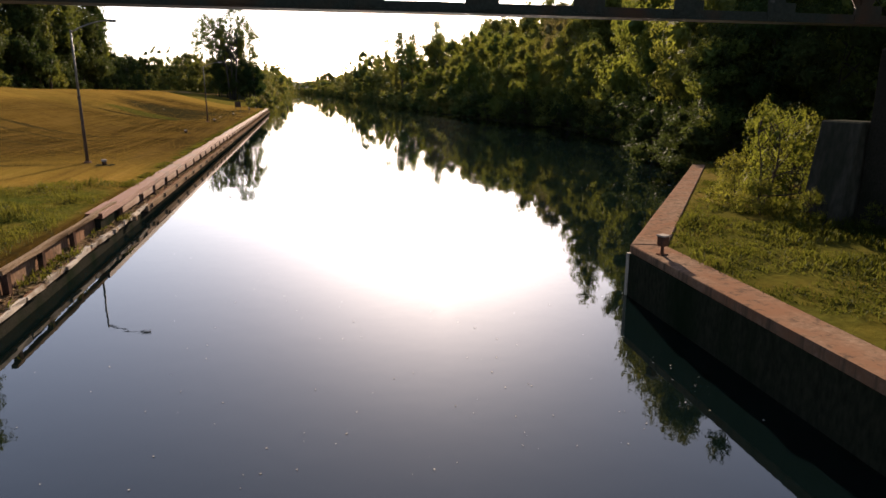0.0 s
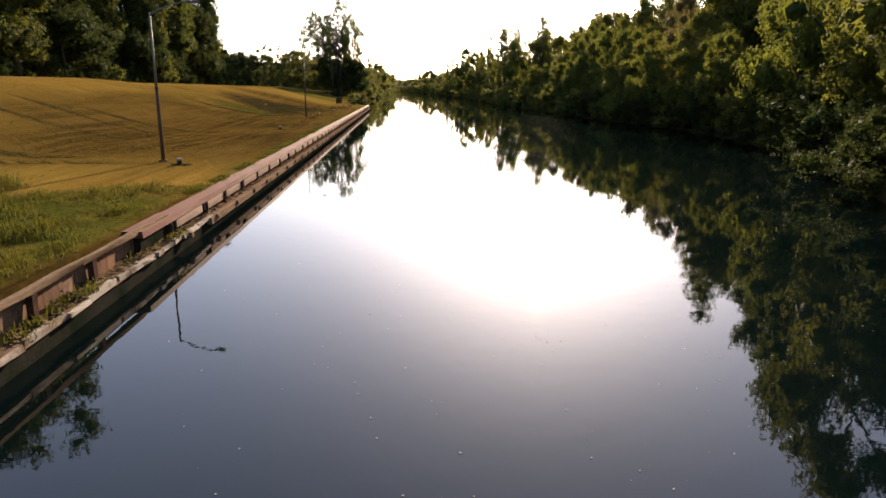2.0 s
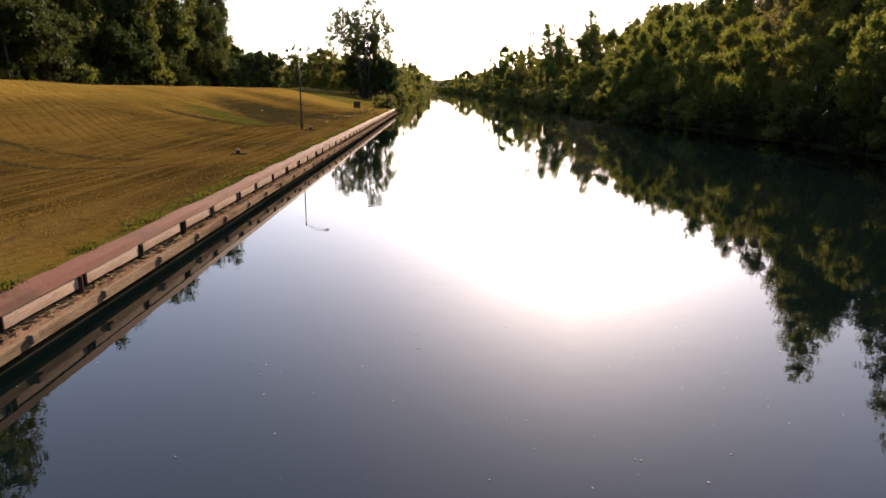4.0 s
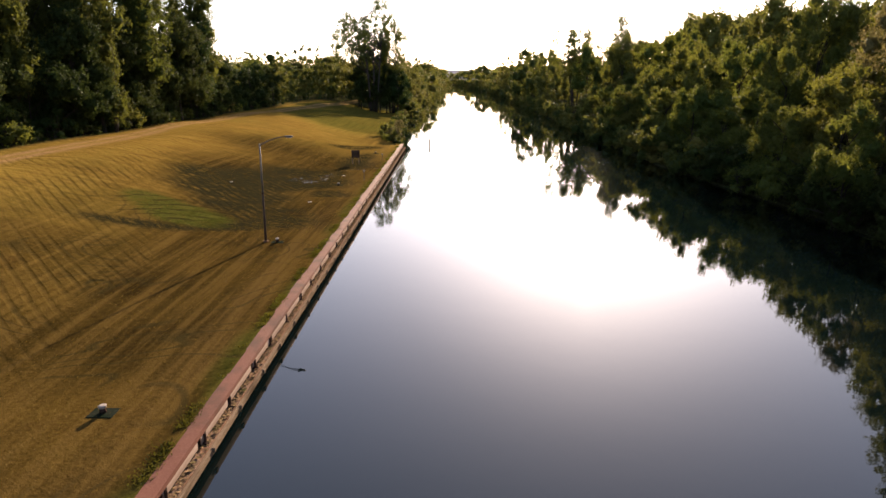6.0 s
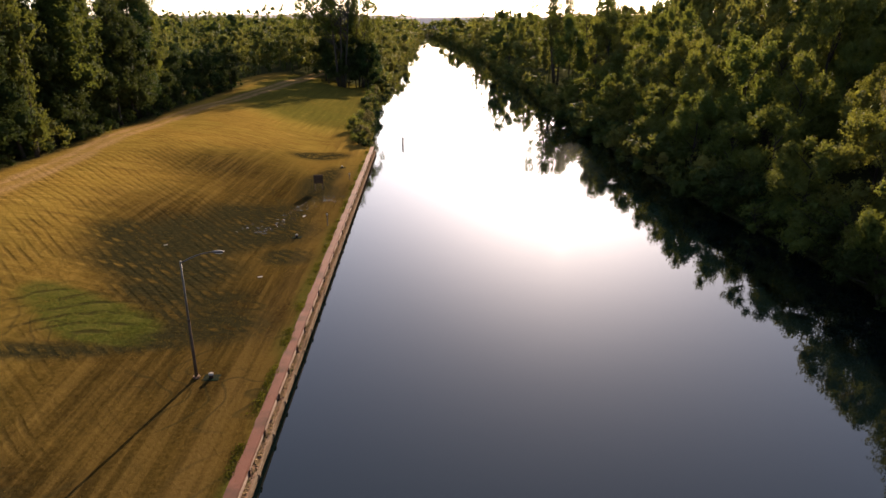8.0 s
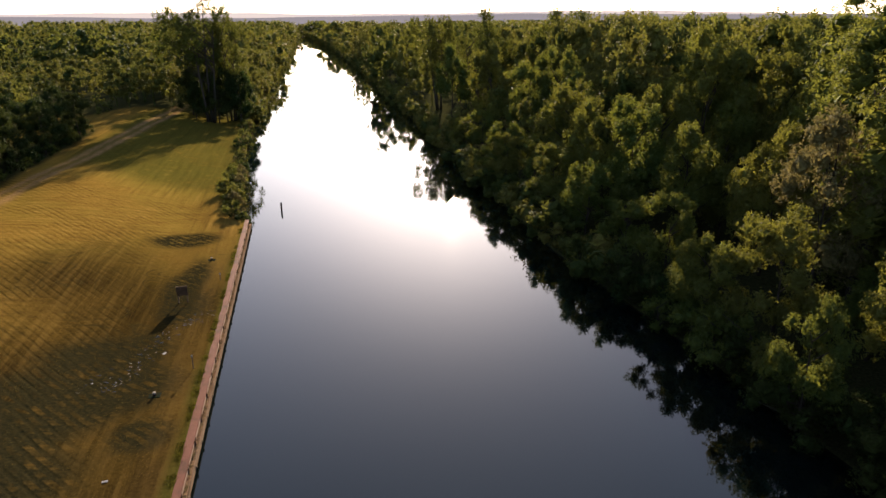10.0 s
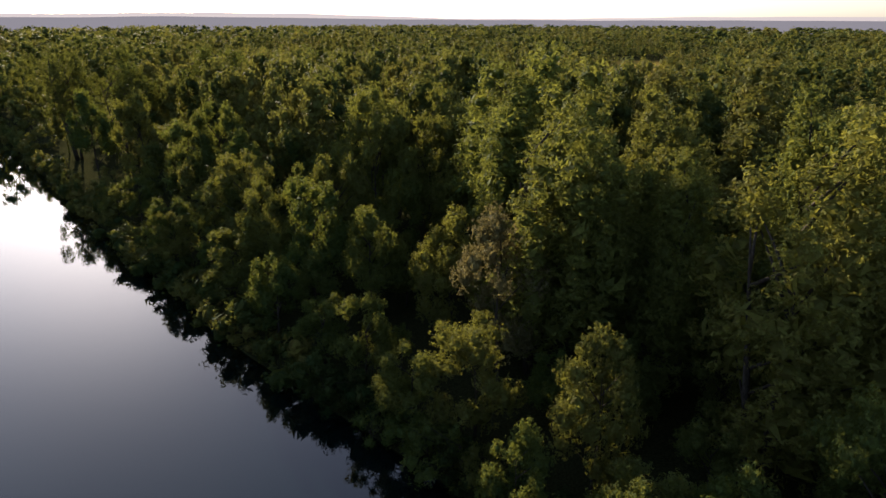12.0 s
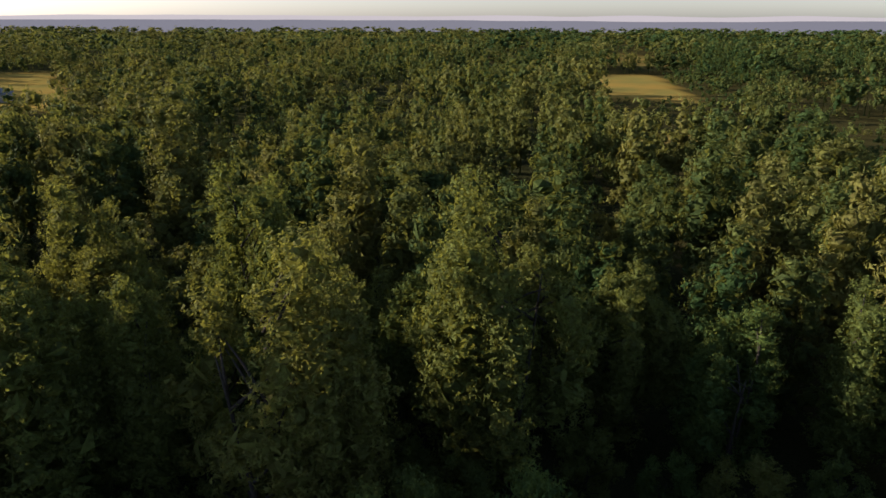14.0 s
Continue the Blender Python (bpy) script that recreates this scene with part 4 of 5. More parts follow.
def crown_leaves(rs, L, tufts, per, size, tuft, calm=0.0):
    """Leaves drawn together in upright tufts that stand out from each leaf mass, with dark gaps between them."""
    want = tufts
    tufts = tufts * 3
    w = L[:, 3] ** 1.4
    i = rs.choice(len(L), tufts, p=w / w.sum())
    d = rs.normal(0, 1, (tufts, 3))
    d[:, 2] += 0.35
    d = unit(d)
    c = L[i, :3] + d * (L[i, 3] * rs.uniform(0.72, 1.10, tufts))[:, None]
    hid = np.zeros(tufts, bool)
    for m in range(len(L)):
        hid |= (np.sum((c - L[m, :3]) ** 2, axis=1) < (0.74 * L[m, 3]) ** 2) & (i != m)
    pick = np.nonzero(~hid)[0][:want]
    c, d = c[pick], d[pick]
    axis = unit(d * .8 + np.array([0, 0, .62]) + rs.normal(0, .25, d.shape))
    length = tuft * rs.uniform(.6, 1.5, len(c))
    # leaves along and round each tuft's axis
    n = len(c) * per
    t = np.repeat(np.arange(len(c)), per)
    u = rs.uniform(-.8, 1.0, n)
    off = rs.normal(0, 1, (n, 3))
    off = unit(off - axis[t] * np.sum(off * axis[t], axis=1, keepdims=True))
    rad = length[t] * .52 * np.sqrt(np.clip(1 - u * u * .8, .05, 1)) * rs.uniform(.35, 1.1, n)
    p = c[t] + axis[t] * (u * length[t])[:, None] + off * rad[:, None]
    facing = unit(off * (.8 - .45 * calm) + d[t] * (.55 + .4 * calm) + axis[t] * .35 * u[:, None] + rs.normal(0, .32 - .12 * calm, (n, 3)))
    return leaf_blades(rs, p, facing, size)


def crown_mesh(name, rs, L, tufts, per, size, tuft, material, inner, heart):
    return quads_mesh(name, np.concatenate([crown_leaves(rs, L, tufts, per, size, tuft, .35), inner_leaves(rs, L, inner), hearts(rs, L, heart)]), material, True)


def trunk_mesh(name, rs, H, R, L, material, stems=1, sides=7):
    bm = bmesh.new()
    for s in range(stems):
        ox, oy = (rs.normal(0, R * .10), rs.normal(0, R * .10)) if stems > 1 else (0, 0)
        top = H * rs.uniform(0.62, 0.72)
        r0 = 0.011 * H + 0.06
        pts = [(ox * (1 + 2.2 * t) + .2 * math.sin(3 * t + s), oy * (1 + 2.2 * t) + .2 * math.cos(4 * t), -0.4 + (top + .4) * t) for t in np.linspace(0, 1, 7)]
        tube(pts, [max(.03, r0 * (1.25 if t == 0 else 1) * (1 - .88 * t)) for t in np.linspace(0, 1, 7)], sides, bm)
        pick = rs.choice(len(L), min(len(L), 9), replace=False)
        for k in pick:
            x, y, z, r = L[k]
            zb = max(H * .14, z - rs.uniform(.10, .22) * H)
            t = min(.97, zb / top)
            bx, by = ox * (1 + 2.2 * t), oy * (1 + 2.2 * t)
            tube([(bx, by, zb), ((bx + x) * .5, (by + y) * .5, (zb + z) * .5 + .02 * H), (x, y, z + r * .4)], [r0 * .36, r0 * .24, .025], 5, bm)
    return bm_mesh(name, bm, material, smooth=True)


TREES, QUADS = {}, {}


def prototype(key, kind, H, R, tufts, per, size, tuft, leaf, seed, stems=1, inner=24, heart=.50):
    rs = np.random.RandomState(seed)
    L = lobes_for(rs, kind, H, R)
    TREES.setdefault(key, []).append((crown_mesh("crown", rs, L, tufts, per, size, tuft, M[leaf], inner, heart), trunk_mesh("trunk", rs, H, R, L, M["bark"], stems), H))


def sketch(key, kind, H, R, tufts, per, size, tuft, seed, lobes=18, inner=16):
    """A coarser crown kept as plain arrays, for the joined woods."""
    rs = np.random.RandomState(seed)
    if kind == "tall":
        # fewer, fuller leaders
        n = max(2, round(lobes / 9))
        L = lobes_for(rs, kind, H, R, n, max(4, lobes // n - 1), 1.15 + 1.0 / n)
    else:
        L = lobes_for(rs, kind, H, R)[:lobes] * np.array([1, 1, 1, max(1.1, 2.9 * lobes ** -.33)])
    QUADS.setdefault(key, []).append((crown_leaves(rs, L, tufts, per, size, tuft, 1.0), np.concatenate([inner_leaves(rs, L, inner, .66, .6), hearts(rs, L, .46)]), H))


for k in range(5):
    prototype("broad", "broad", 16, 5.4, 1100, 14, 0.175, 0.44, "leaf", 100 + k)
for k in range(4):
    prototype("tall", "tall", 30, 6.9, 2000, 15, 0.215, 0.58, "leaf_pale", 300 + k, 2, 18, .42)
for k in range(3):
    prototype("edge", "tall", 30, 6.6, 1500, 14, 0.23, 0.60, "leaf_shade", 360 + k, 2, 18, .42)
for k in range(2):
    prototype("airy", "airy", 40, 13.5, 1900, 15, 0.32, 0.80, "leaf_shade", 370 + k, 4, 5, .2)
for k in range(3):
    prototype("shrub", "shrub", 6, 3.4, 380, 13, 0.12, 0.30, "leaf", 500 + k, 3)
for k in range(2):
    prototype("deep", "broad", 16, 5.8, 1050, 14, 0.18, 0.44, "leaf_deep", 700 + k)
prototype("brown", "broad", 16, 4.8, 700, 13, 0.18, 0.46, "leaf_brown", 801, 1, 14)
# bank shrubs take the darker leaves, which carry the shore's shade
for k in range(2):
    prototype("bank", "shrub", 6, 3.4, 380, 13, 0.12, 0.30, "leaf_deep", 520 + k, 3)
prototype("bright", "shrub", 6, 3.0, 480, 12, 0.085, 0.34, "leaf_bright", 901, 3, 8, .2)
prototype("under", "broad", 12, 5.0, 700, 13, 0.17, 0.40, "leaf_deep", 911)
for k in range(6):
    sketch("broad", "broad", 16, 5.4, 200, 8, 0.40, 0.55, 200 + k)
    sketch("tall", "tall", 30, 6.6, 280, 8, 0.46, 0.75, 400 + k, 26)
    sketch("shrub", "shrub", 6, 3.4, 30, 6, 0.30, 0.40, 600 + k, 6)
    sketch("broad_mid", "broad", 16, 6.6, 84, 6, 0.68, 0.75, 220 + k, 12, 8)
    sketch("tall_mid", "tall", 30, 7.0, 96, 6, 0.80, 0.95, 420 + k, 18, 6)
    sketch("broad_far", "broad", 16, 6.8, 30, 5, 1.0, 0.9, 240 + k, 7, 5)
    sketch("tall_far", "tall", 30, 7.0, 30, 5, 1.2, 1.2, 440 + k, 10, 4)
    sketch("broad_dim", "broad", 16, 6.4, 8, 4, 1.5, 1.4, 260 + k, 4, 4)

LABEL = {"bank": ("green bankside shrub, shade put into its dark leaf colour", "shrub"), "under": ("dense understorey tree, shade put into its dark green", "tree"), "edge": ("tall tree at the edge of the woods, leaves painted shade-dark", "tree"), "airy": ("old tall cottonwood with loose open sprays of leaves", "tree"), "broad": ("leafy green broadleaf tree in the bankside woods", "tree"), "tall": ("tall pale-leaved cottonwood standing above the woods", "tree"),
         "shrub": ("low spreading green shrub at the water's edge", "shrub"),
         "deep": ("dense dark green rounded tree beside the track", "tree"), "brown": ("tan-leaved browning tree among green ones", "tree"),
         "bright": ("sunlit yellow-green bush beside the abutment", "bush")}
GROUPS = {"tree": "bankside trees", "shrub": "bankside shrubs", "bush": "bankside shrubs"}
count_of = {}
BACK = []


def plant(key, x, y, H, rs, z=None, wide=1.0, back=False):
    if z is None:
        z = zland(x, y)
    if back:
        BACK.append((key, x, y, z, H, wide, rs.uniform(0, 6.28)))
        return
    k = count_of[key] = count_of.get(key, -1) + 1
    crown, trunk, H0 = TREES[key][k % len(TREES[key])]
    label, cat = LABEL[key]
    ob = empty("tree" if cat == "tree" else "shrub", Matrix.Identity(4), label, cat, GROUPS[cat])
    s = H / H0
    ob.matrix_basis = Matrix.LocRotScale((x, y, z - 0.05), Euler((0, 0, rs.uniform(0, 6.28))), (s * wide, s * wide, s))
    part("trunk", trunk, None, ob)
    part("crown", crown, None, ob)


PLACED = []


def free(x, y, d):
    for a, b, e in PLACED:
        if (a - x) ** 2 + (b - y) ** 2 < (0.5 * (d + e)) ** 2:
            return False
    PLACED.append((x, y, d))
    return True


rt = random.Random(21)
# trees that stand out, east bank: kind, x, y, height, width factor
for key, x, y, H, w in (("broad", 36.0, 51.0, 27, .75), ("broad", 40.5, 63.0, 28, .75), ("broad", 43.0, 92.0, 13, .9), ("broad", 43.0, 75.0, 24, .8), ("broad", 33.0, 44.5, 24, .75), ("broad", 42.0, 118.0, 12.5, .8), ("broad", 48.0, 129.5, 15.5, 1.0), ("brown", 57.0, 135.0, 23.5, .8), ("broad", 56.5, 160.5, 18.5, .85),
                        ("broad", 43.5, 165.0, 13.0, 1.0), ("broad", 54.0, 173.0, 22.0, .9), ("broad", 50.5, 180.0, 19.5, .8), ("broad", 54.0, 196.0, 21.5, 1.0),
                        ("broad", 50.0, 115.5, 18.0, .75), ("broad", 54.5, 95.0, 20.5, .8), ("tall", 62.5, 104.5, 37, 1.15), ("tall", 70.0, 121.0, 31, 1.0), ("tall", 63.5, 134.0, 38.5, 1.15),
                        ("tall", 77.0, 148.5, 41, 1.15), ("tall", 75.5, 86.0, 38, 1.1), ("tall", 90.0, 114.0, 36.0, 1.0), ("tall", 88.0, 132.0, 34.0, 1.0),
                        ("tall", 84.0, 162.0, 31.0, .9), ("broad", 56.0, 230.0, 25.0, .8), ("broad", 62.0, 212.0, 22.0, .9), ("broad", 86.0, 199.0, 28.0, .8),
                        ("broad", 60.0, 147.0, 20.0, .8), ("broad", 64.0, 181.0, 22.0, .85), ("broad", 45.5, 146.0, 13.5, .9), ("broad", 47.0, 102.0, 14.0, .9),
                        ("airy", 53, 318.0, 35.0, .95), ("broad", 56, 262, 27.0, .75), ("broad", 50, 285, 25, .8), ("airy", 63, 300, 35, .95), ("broad", 62.0, 226.0, 27.0, .75), ("airy", 84, 278, 37, .95), ("broad", 54, 470, 32, .8), ("broad", 52, 395, 28, .8)):
    PLACED.append((x, y, 6.0 * w))
    plant(key, x, y, H, rt, wide=w)


def scatter(n, x0, x1, y0, y1, rule, seed):
    r = random.Random(seed)
    for _ in range(n):
        x, y = r.uniform(x0, x1), r.uniform(y0, y1)
        got = rule(x, y, r)
        if got:
            key, H, d, w, back = got
            if free(x, y, d):
                plant(key, x, y, H, r, wide=w, back=back)


def canopy(x, y):
    """Height of the woods east of the canal: it changes slowly, so that crowns shade one another but for their tops."""
    b = x - float(lerp(y, XR))
    h = 13 + (10.5 - 2 * float(smooth(110, 160, x))) * float(smooth(4, 32, b)) + (6 + 15 * float(smooth(80, 110, x))) * noise.noise(Vector((x * .021, y * .021, 2.2))) + (3 + 8 * float(smooth(80, 110, x))) * noise.noise(Vector((x * .06, y * .06, 6.1)))
    if x < 75 and 45 < y < 165:
        h *= 0.52
    elif y >= 165 and b < 34:
        h *= 0.84
    elif 175 < y < 330:
        h += 8
    return h


def east(x, y, r):
    b = x - float(lerp(y, XR))
    if b < 2.0 or (y < 42 and x < 25) or in_field(np.array([x]), np.array([y]))[0] > .3:
        return None
    near = b < 50 and y < 195 or b < 12 and y < 240
    if y < 100 and b < 12 and r.random() < .5:
        return ("broad", r.uniform(17, 24), 7.0, r.uniform(.8, 1.0), False)
    H = canopy(x, y) + r.uniform(-1.6, 1.6)
    if b < 7:
        return ("broad", r.uniform(8, 13), 5.5, r.uniform(1.0, 1.3), not near)
    if H > 19 and y > 165:
        return ("broad", min(H, 33), 8.4, r.uniform(.66, .84), not near)
    if H > 21:
        return ("tall", H, 9.0, r.uniform(1.0, 1.25), not near)
    return ("broad", max(6, H), 7.2, r.uniform(.9, 1.15), not near)


scatter(1000, 22, 78, 38, 260, east, 31)
scatter(1800, 60, 170, 20, 330, east, 32)
scatter(800, 100, 190, -110, 120, east, 33)
scatter(120, 40, 110, -20, 60, east, 34)
# low growth hanging over the east shore
y = 37.5
while y < 700:
    x = float(lerp(y, XR)) + rt.uniform(0.2, 2.2)
    back = y > 150
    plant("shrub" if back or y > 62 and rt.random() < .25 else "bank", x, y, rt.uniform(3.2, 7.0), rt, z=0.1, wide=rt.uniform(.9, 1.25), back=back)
    y += rt.uniform(1.5, 2.8) if y < 150 else 2.2


for i in range(190):
    y = 312 + 2.6 * i
    plant("shrub", float(lerp(y, XL)) - rt.uniform(-.3, 2), y, rt.uniform(3.5, 8), rt, z=0.1, wide=1.1, back=True)
for i in range(160):
    y = 700 + 5.0 * i
    for s, t in ((-1, XL), (1, XR)):
        plant("broad", float(lerp(y, t)) + s * rt.uniform(0, 2.5), y, rt.uniform(9, 14), rt, z=-2.0, wide=1.2, back=True)


# west bank woods behind the crest
def west(x, y, r):
    if -x < 51.0 + 1.5 * math.sin(y * .2):
        return None
    if 256 < y < 372 and -x < 84:
        return ("shrub", r.uniform(2, 5), 7, 1.0, True) if r.random() < .4 else None
    if y < 205:
        back = -x > 61 or y < 60
        p = r.random()
        if p < .45:
            return ("tall" if back else "edge", r.uniform(29, 38), 6.5, r.uniform(.75, .95), back)
        if p < .7 and not back:
            return ("under", r.uniform(8, 14), 4.0, r.uniform(.9, 1.1), False)
        return ("broad" if back else "deep", r.uniform(15, 25), 5.5, r.uniform(.8, 1.05), back)
    return ("broad", r.uniform(11, 17), 7.5, r.uniform(.9, 1.15), True)


for x, y, H in ((-51.5, 92, 40), (-52, 84, 38), (-51.5, 101, 37)):
    PLACED.append((x, y, 6.5))
    plant("edge", x, y, H, rt, wide=.95)
scatter(900, -69, -50.5, -10, 205, west, 41)
scatter(700, -130, -62, 0, 400, west, 42)
for x, y, H, w in ((-51, 250, 11, 1.1), (-55, 241, 12, 1.1), (-57, 255, 12.5, 1.1), (-52.5, 232, 11, .9), (-60, 236, 13, 1.0), (-56, 222, 13, .9), (-54, 212, 14, .8)):
    plant("deep", x, y, H, rt, wide=w)
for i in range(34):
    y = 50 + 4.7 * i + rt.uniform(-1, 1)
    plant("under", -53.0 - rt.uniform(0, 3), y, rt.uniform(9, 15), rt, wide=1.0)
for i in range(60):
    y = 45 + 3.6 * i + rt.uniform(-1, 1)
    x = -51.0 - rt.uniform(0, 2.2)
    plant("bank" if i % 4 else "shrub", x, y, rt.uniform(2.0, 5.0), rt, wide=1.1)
# the tall cottonwood clump and its understorey
for x, y, H, w in ((-27, 299, 40.5, 1.0), (-21, 306, 35, .62)):
    plant("airy", x, y, H, rt, wide=w)
for x, y, H, w in ((-17.5, 300, 16, .9), (-22, 302, 17, .9), (-28, 303, 17, 1.0), (-33, 306, 15, 1.0), (-18.5, 309, 18, .9), (-30, 311, 19, 1), (-24, 298, 13, 1), (-31, 299, 12, .9)):
    plant("deep", x, y, H, rt, wide=w)
# west shore beyond the quay
for i in range(64):
    y = 189.0 + (i / 64.0) * 118
    x = float(lerp(y, XL)) - rt.uniform(-0.6, 2.0)
    plant("shrub" if i % 3 == 1 else "brown" if i % 3 else "bank", x, y, rt.uniform(1.6, 3.4) + (1.2 if i < 18 else 0), rt, z=0.15, wide=1.0 if i % 5 else 1.3)


def west_shore(x, y, r):
    a = float(lerp(y, XL)) - x
    if a < .2:
        return None
    return ("broad", r.uniform(12, 19) if a > 4 else r.uniform(8, 13), 6.0, r.uniform(.9, 1.2), True)


scatter(330, -75, -12, 312, 520, west_shore, 43)
# bushes by the abutment, right of the lock wall
for x, y, H, w in ((17.9, 21.6, 4.3, .78), (19.4, 22.4, 3.8, .8), (17.3, 22.9, 2.2, .9), (16.6, 20.4, 1.5, 1.0), (17.2, 18.6, 1.3, 1.1), (18.0, 16.6, 1.2, 1.1)):
    plant("bright", x, y, H, rt, z=1.5, wide=w)
for key, x, y, H in (("bank", 26, 26, 3.5), ("deep", 29.5, 31, 10), ("deep", 30.5, 37.5, 12), ("deep", 30, 19, 9), ("broad", 33, 30, 16), ("deep", 29, 41, 9), ("broad", 32, 22, 15), ("deep", 33.5, 41, 17)):
    plant(key, x, y, H, rt, z=1.4)


# ---------- woods too deep to tell apart ----------
def stamp(name, label, rows, material):
    """Joins copies of the sketches into one mesh; a row is key, x, y, z, height, width, turn, tone and the step by which leaves are kept."""
    Q, T = [], []
    for i, (key, x, y, z, H, wide, turn, tone, thin) in enumerate(rows):
        q, inner, H0 = QUADS[key][i % len(QUADS[key])]
        s = H / H0
        c, n = math.cos(turn), math.sin(turn)
        p = np.concatenate([q[::thin], inner]) * np.array([s * wide, s * wide, s])
        Q.append(np.stack([p[..., 0] * c - p[..., 1] * n + x, p[..., 0] * n + p[..., 1] * c + y, p[..., 2] + z], -1))
        T.append(np.full(len(p), tone))
        # stem: a tapered three-sided pole
        a = np.array([0, 2.1, 4.2])
        r0, r1 = .012 * H + .06, .05
        lo = np.stack([x + r0 * np.cos(a), y + r0 * np.sin(a), np.full(3, z - .3)], 1)
        hi = np.stack([x + r1 * np.cos(a), y + r1 * np.sin(a), np.full(3, z + .7 * H)], 1)
        Q.append(np.stack([lo, np.roll(lo, -1, 0), (hi + np.roll(hi, -1, 0)) / 2], 1))
        T.append(np.full(3, 0.2))
    me = quads_mesh(name, np.concatenate(Q), material, True)
    t = me.attributes.new("tone", "FLOAT", "POINT")
    t.data.foreach_set("value", np.repeat(np.concatenate(T), 3).astype(np.float32))
    return tagged(new(name, me), label, "woods", kind="stuff")


rw = np.random.RandomState(77)
stamp("woods_behind", "deep mixed woods behind the bankside trees",
      [(key, x, y, z, H, wide, turn, rw.rand(), 3 if x < -58 or y > 330 and x > 75 else 2 if y > 215 else 1) for key, x, y, z, H, wide, turn in BACK], M["leaf_far"])


def far_woods(name, label, step, keep, area, seed, kinds, gaps=.08):
    """Woods on an uneven grid, each tree of its own height, width and tone."""
    rs = np.random.RandomState(seed)
    x0, x1, y0, y1 = area
    X, Y = np.meshgrid(np.arange(x0, x1, step), np.arange(y0, y1, step))
    X = (X + rs.uniform(-.48, .48, X.shape) * step).ravel()
    Y = (Y + rs.uniform(-.48, .48, Y.shape) * step).ravel()
    ok = keep(X, Y) & (rs.rand(len(X)) > gaps)
    X, Y = X[ok], Y[ok]
    H = tallness(X, Y, rs)
    Z = land(X, Y) - .2
    stand = np.array([noise.noise(Vector((a * .012, b * .012, 8.5))) for a, b in zip(X, Y)])
    rows = []
    for x, y, z, h, st in zip(X, Y, Z, H, stand):
        key = kinds[1] if h > 20 and rs.rand() < .75 else kinds[0]
        wide = rs.uniform(.8, 1.15) * (1.35 if h < 12 else 1.0) * max(1.0, step / 13.0)
        # southeast trees get a lower tone: weaker sun is put into their colour
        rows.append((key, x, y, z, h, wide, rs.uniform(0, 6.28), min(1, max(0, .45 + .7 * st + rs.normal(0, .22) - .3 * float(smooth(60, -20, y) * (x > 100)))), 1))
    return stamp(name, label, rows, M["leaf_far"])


def tallness(X, Y, rs):
    patch = np.array([noise.noise(Vector((a * .017, b * .017, 1.5))) for a, b in zip(X, Y)])
    tuft = np.array([noise.noise(Vector((a * .05, b * .05, 4.5))) for a, b in zip(X, Y)])
    h = 6 + 17 * smooth(-.12, .22, patch) + 12 * tuft + rs.gamma(2.0, 1.8, len(X))
    low = lowness(X, Y)
    return np.clip(h, 4.5, 29) * (1 - low) + low * np.clip(rs.gamma(2.2, 1.3, len(X)), 1.2, 9)


def keep_east(X, Y):
    b = X - lerp(Y, XR)
    inner = (X < 165) & (Y < 325) | (X < 185) & (Y < 118)
    return (b > 0.5) & ~inner & (in_field(X, Y) < .3) & (Y > -0.9 * (X - 150) - 100) & (Y < 8.0 * X + 900)


def keep_west(X, Y):
    a = lerp(Y, XL) - X
    return (a > 0.5) & ~((X > -126) & (Y < 400)) & ~((X > -74) & (Y < 515)) & (Y > 200 - X * .2)


far_woods("middle_woods_east", "mixed green woods beyond the bankside trees", 10.5, lambda X, Y: keep_east(X, Y) & (X < 340), (38, 340, -260, 700), 51, ("broad_mid", "tall_mid"), .24)
far_woods("far_woods_east", "mixed green woods stretching away east of the canal", 12.5, lambda X, Y: keep_east(X, Y) & (X >= 340), (340, 800, -420, 800), 54, ("broad_far", "tall_far"), .24)
far_woods("far_woods_west", "mixed green woods stretching away west of the canal", 12.5, keep_west, (-420, 0, 200, 1000), 52, ("broad_far", "tall_far"))


def beyond(X, Y):
    return (keep_east(X, Y) | (X < 8) & keep_west(X, Y) | (Y > 1495)) & ~((X < 800) & (X > 40) & (Y < 800)) & ~((X < 0) & (X > -420) & (Y < 1000))


far_woods("far_woods_north", "hazy distant woods closing the end of the canal", 19.0, lambda X, Y: beyond(X, Y) & (X < 1250), (-420, 1250, -1000, 1700), 53, ("broad_dim", "broad_dim"))
far_woods("farthest_woods", "hazy woods reaching towards the horizon", 34.0, lambda X, Y: beyond(X, Y) & (X >= 1250), (1250, 1950, -1100, 1900), 55, ("broad_dim", "broad_dim"))


# ---------- weeds and grass ----------
def tufts(name, label, P, height, width, blades, mat, seed, spread=.14):
    rs = np.random.RandomState(seed)
    n = len(P) * blades
    base = np.repeat(P, blades, axis=0) + np.concatenate([rs.normal(0, spread, (n, 2)), np.zeros((n, 1))], 1)
    a = rs.uniform(0, 6.283, n)
    h = np.repeat(height, blades) * rs.uniform(.5, 1.2, n)
    lean = rs.normal(0, .38, (n, 2)) * h[:, None]
    w = width * rs.uniform(.6, 1.4, n)
    side = np.stack([np.cos(a) * w, np.sin(a) * w, np.zeros(n)], 1)
    tip = base + np.concatenate([lean, h[:, None]], 1)
    mid = base + np.concatenate([lean * .35, h[:, None] * .6], 1)
    q = np.stack([base, mid - side, tip, mid + side], 1)
    return tagged(new(name, quads_mesh(name, q, M[mat])), label, "grass", kind="stuff")


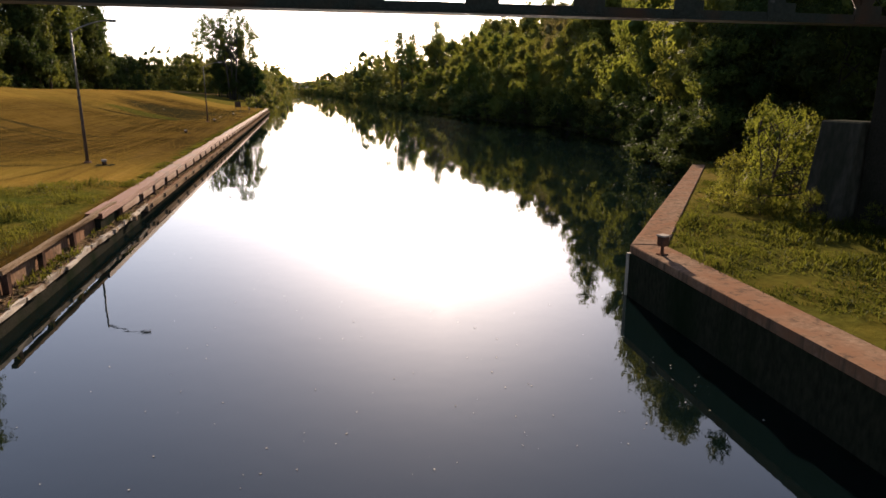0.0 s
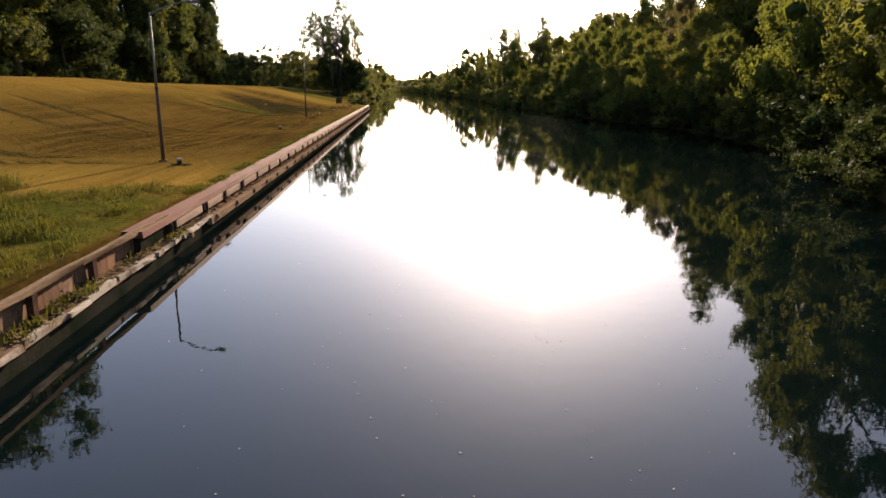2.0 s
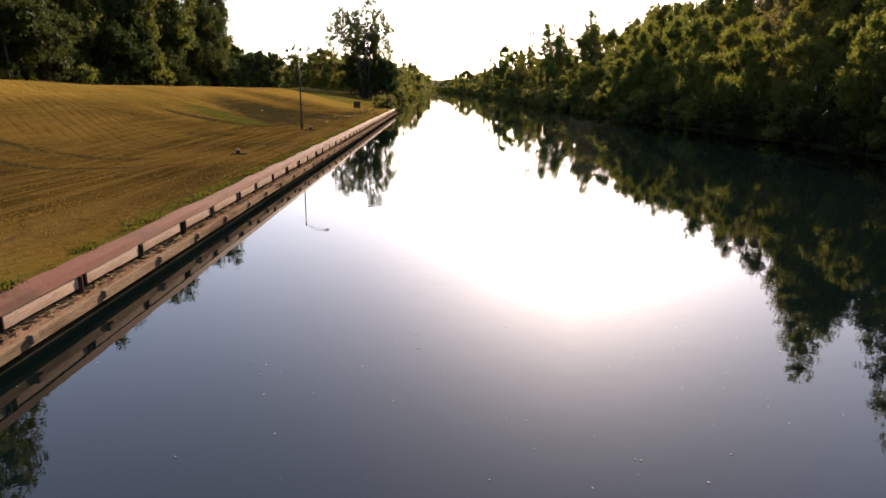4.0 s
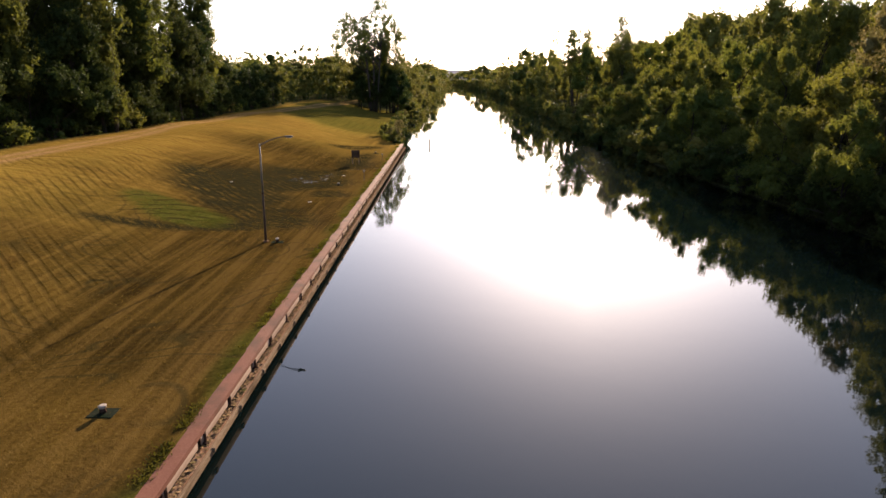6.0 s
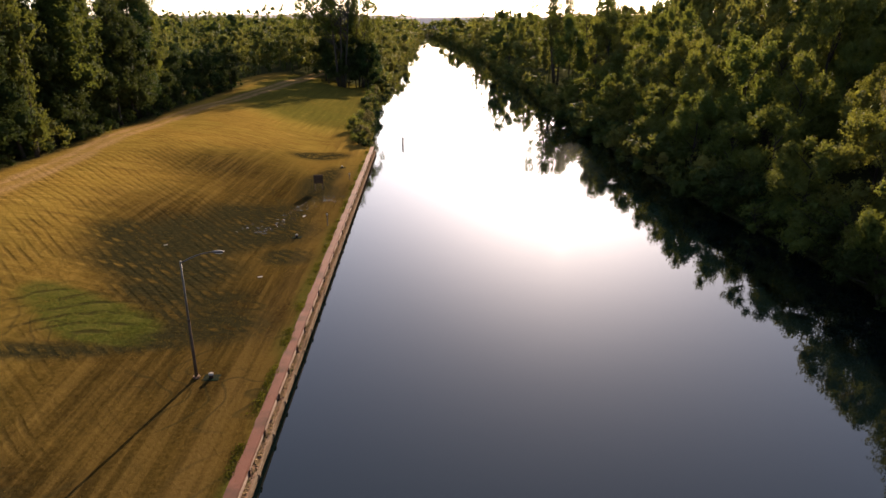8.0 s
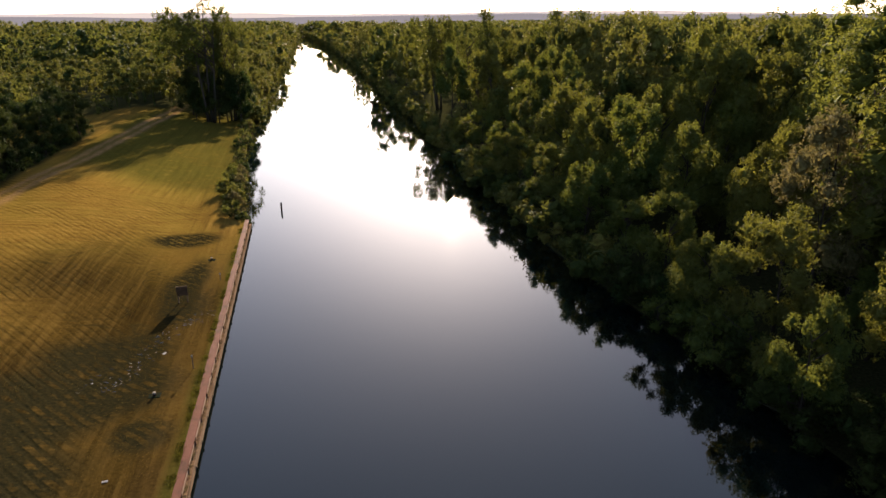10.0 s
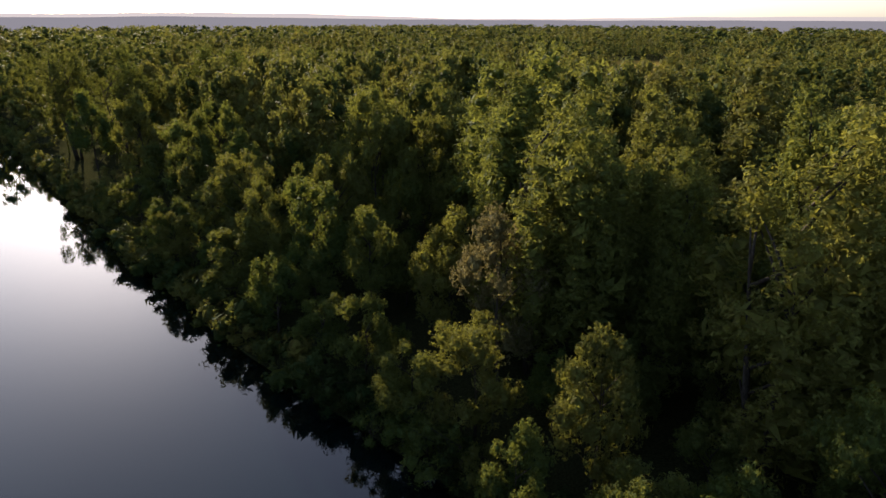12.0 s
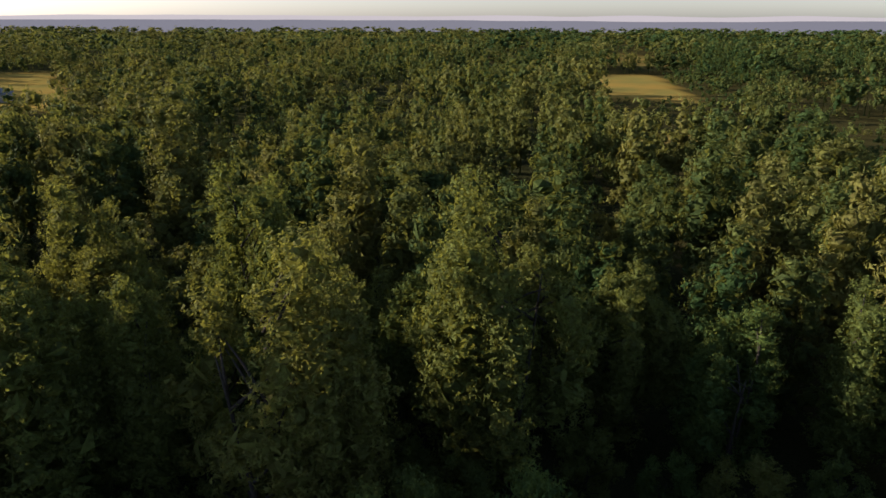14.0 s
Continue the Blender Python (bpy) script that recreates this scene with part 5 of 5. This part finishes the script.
rs = np.random.RandomState(61)
y = rs.uniform(33, 188, 3800)
x = -8.34 - np.abs(rs.normal(0, .17, len(y)))
keep = np.array([noise.noise(Vector((0, b * .35, 5))) for b in y]) > 0.02
P = np.stack([x, y, land(x, y) - .02], 1)[keep]
tufts("quay_weeds", "green weeds growing along the back of the quay cap", P, rs.uniform(.06, .17, len(P)), .022, 7, "grass", 62)
# long grass on the near west bank
y = rs.uniform(8, 46, 27000)
x = rs.uniform(-40, -8.5, len(y))
nz = np.array([noise.noise(Vector((a * .3, b * .3, 9))) for a, b in zip(x, y)])
keep = (y + .25 * (-x - 8) < 36 + 6 * nz) & (nz > -.25)
x, y, nz = x[keep], y[keep], nz[keep]
tuft = np.array([noise.noise(Vector((a * .95, b * .95, 2.5))) for a, b in zip(x, y)])
P = np.stack([x, y, land(x, y) - .02], 1)
tufts("long_grass_west", "uneven green grass on the near bank", P, np.clip(.07 + .20 * nz + .75 * np.clip(tuft - .08, 0, 1) + rs.uniform(0, .06, len(x)), .04, .60), .013, 6, "grass", 63)
# dry mown stubble over the whole bank, thinner on the track and in the muddy ground
y = rs.uniform(33, 206, 58000)
x = rs.uniform(-50.5, -8.6, len(y))
nz = np.array([noise.noise(Vector((a * .12, b * .12, 3))) for a, b in zip(x, y)])
thin = np.clip(np.hypot((x + 20) / 11, (y - 128) / 22) ** 2, .06, 1) * np.where(np.abs(x + 44.6) < 2.2, .3, 1) * np.where((x > -34) & (y < 104) & (y > 55), .45, 1)
keep = rs.rand(len(x)) < thin * (.75 + .5 * nz)
x, y = x[keep], y[keep]
P = np.stack([x, y, land(x, y) - .02], 1)
tufts("dry_stubble", "dry straw-coloured mown grass on the bank", P, rs.uniform(.04, .10, len(P)), .011, 8, "straw", 66, .6)
# weeds in the crumbling ledge
y = rs.uniform(17, 30, 240)
x = rs.uniform(-7.9, -7.45, len(y))
keep = np.array([noise.noise(Vector((a, b * .5, 2))) for a, b in zip(x, y)]) > .05
P = np.stack([x, y, np.full(len(x), .60)], 1)[keep]
tufts("ledge_weeds", "weeds sprouting from the crumbling ledge", P, rs.uniform(.08, .26, len(P)), .018, 9, "grass", 64)
# rough grass behind the east lock wall
x = rs.uniform(9.8, 26, 9000)
y = rs.uniform(2, 37, len(x))
s = (x - 9.5) * dr.y - (y - 16.9) * dr.x
nz = np.array([noise.noise(Vector((a * .35, b * .35, 4))) for a, b in zip(x, y)])
keep = (np.where(y < 17, x > 9.85 + .075 * np.clip(y - 7.5, 0, 9.5), s > 1.15)) & (nz > -.3)
x, y, nz = x[keep], y[keep], nz[keep]
P = np.stack([x, y, np.full(len(x), 1.48)], 1)
grow = np.clip(.08 + .3 * nz + .25 * smooth(12.5, 17, x) * (1 - smooth(18, 24, y)), .05, .9)
tufts("rough_grass_east", "rough grass and weeds behind the lock wall", P, grow + rs.uniform(0, .08, len(x)), .020, 8, "grass", 65)


# ---------- farm and far ridge ----------
barn = empty("barn", at(None, 446, 388, 1.2, 32), "low pale barn with a grey metal roof far across the woods", "barn")
part("wall", box(-16, 16, -7, 7, 0, 4.2), M["siding"], barn)
bm = bmesh.new()
for xs in (-17, 17):
    for yy, zz in ((-8, 4.2), (0, 7.2), (8, 4.2)):
        bm.verts.new((xs, yy, zz))
bm.verts.ensure_lookup_table()
v = bm.verts
for f in ((0, 1, 4, 3), (1, 2, 5, 4), (0, 2, 1), (3, 4, 5), (0, 3, 5, 2)):
    bm.faces.new([v[i] for i in f])
part("roof", bm, M["roof_grey"], barn)


# unlit backdrop: distance haze is painted as an even glow of one colour
def haze_glow_material(name, col, strength):
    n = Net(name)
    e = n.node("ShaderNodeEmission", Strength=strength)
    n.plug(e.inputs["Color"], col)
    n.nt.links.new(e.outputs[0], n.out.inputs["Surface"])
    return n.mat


def ridge(name, radius, h0, amp, seed, mat, label):
    bm = bmesh.new()
    prev = None
    for i in range(241):
        a = radians(-100 + 290 * i / 240.0)
        h = h0 + amp * noise.noise(Vector((i * .045, seed, 0))) + amp * .3 * noise.noise(Vector((i * .21, seed, 2)))
        x, y = radius * math.sin(a), radius * math.cos(a)
        cur = (bm.verts.new((x, y, -40)), bm.verts.new((x, y, max(4, h))))
        if prev:
            bm.faces.new((prev[0], cur[0], cur[1], prev[1]))
        prev = cur
    return tagged(new(name, bm_mesh(name, bm, mat)), label, "distant hills", kind="structure")


ridge("backdrop_hills", 4600, 66, 34, 3.0, haze_glow_material("far_haze", (0.225, 0.19, 0.16), 1.0), "pale glowing ridge along the horizon with painted haze")
ridge("backdrop_woods", 2750, 45, 9, 8.0, haze_glow_material("woods_haze", (0.088, 0.080, 0.078), 1.0), "glowing belt of distant woods with painted haze")
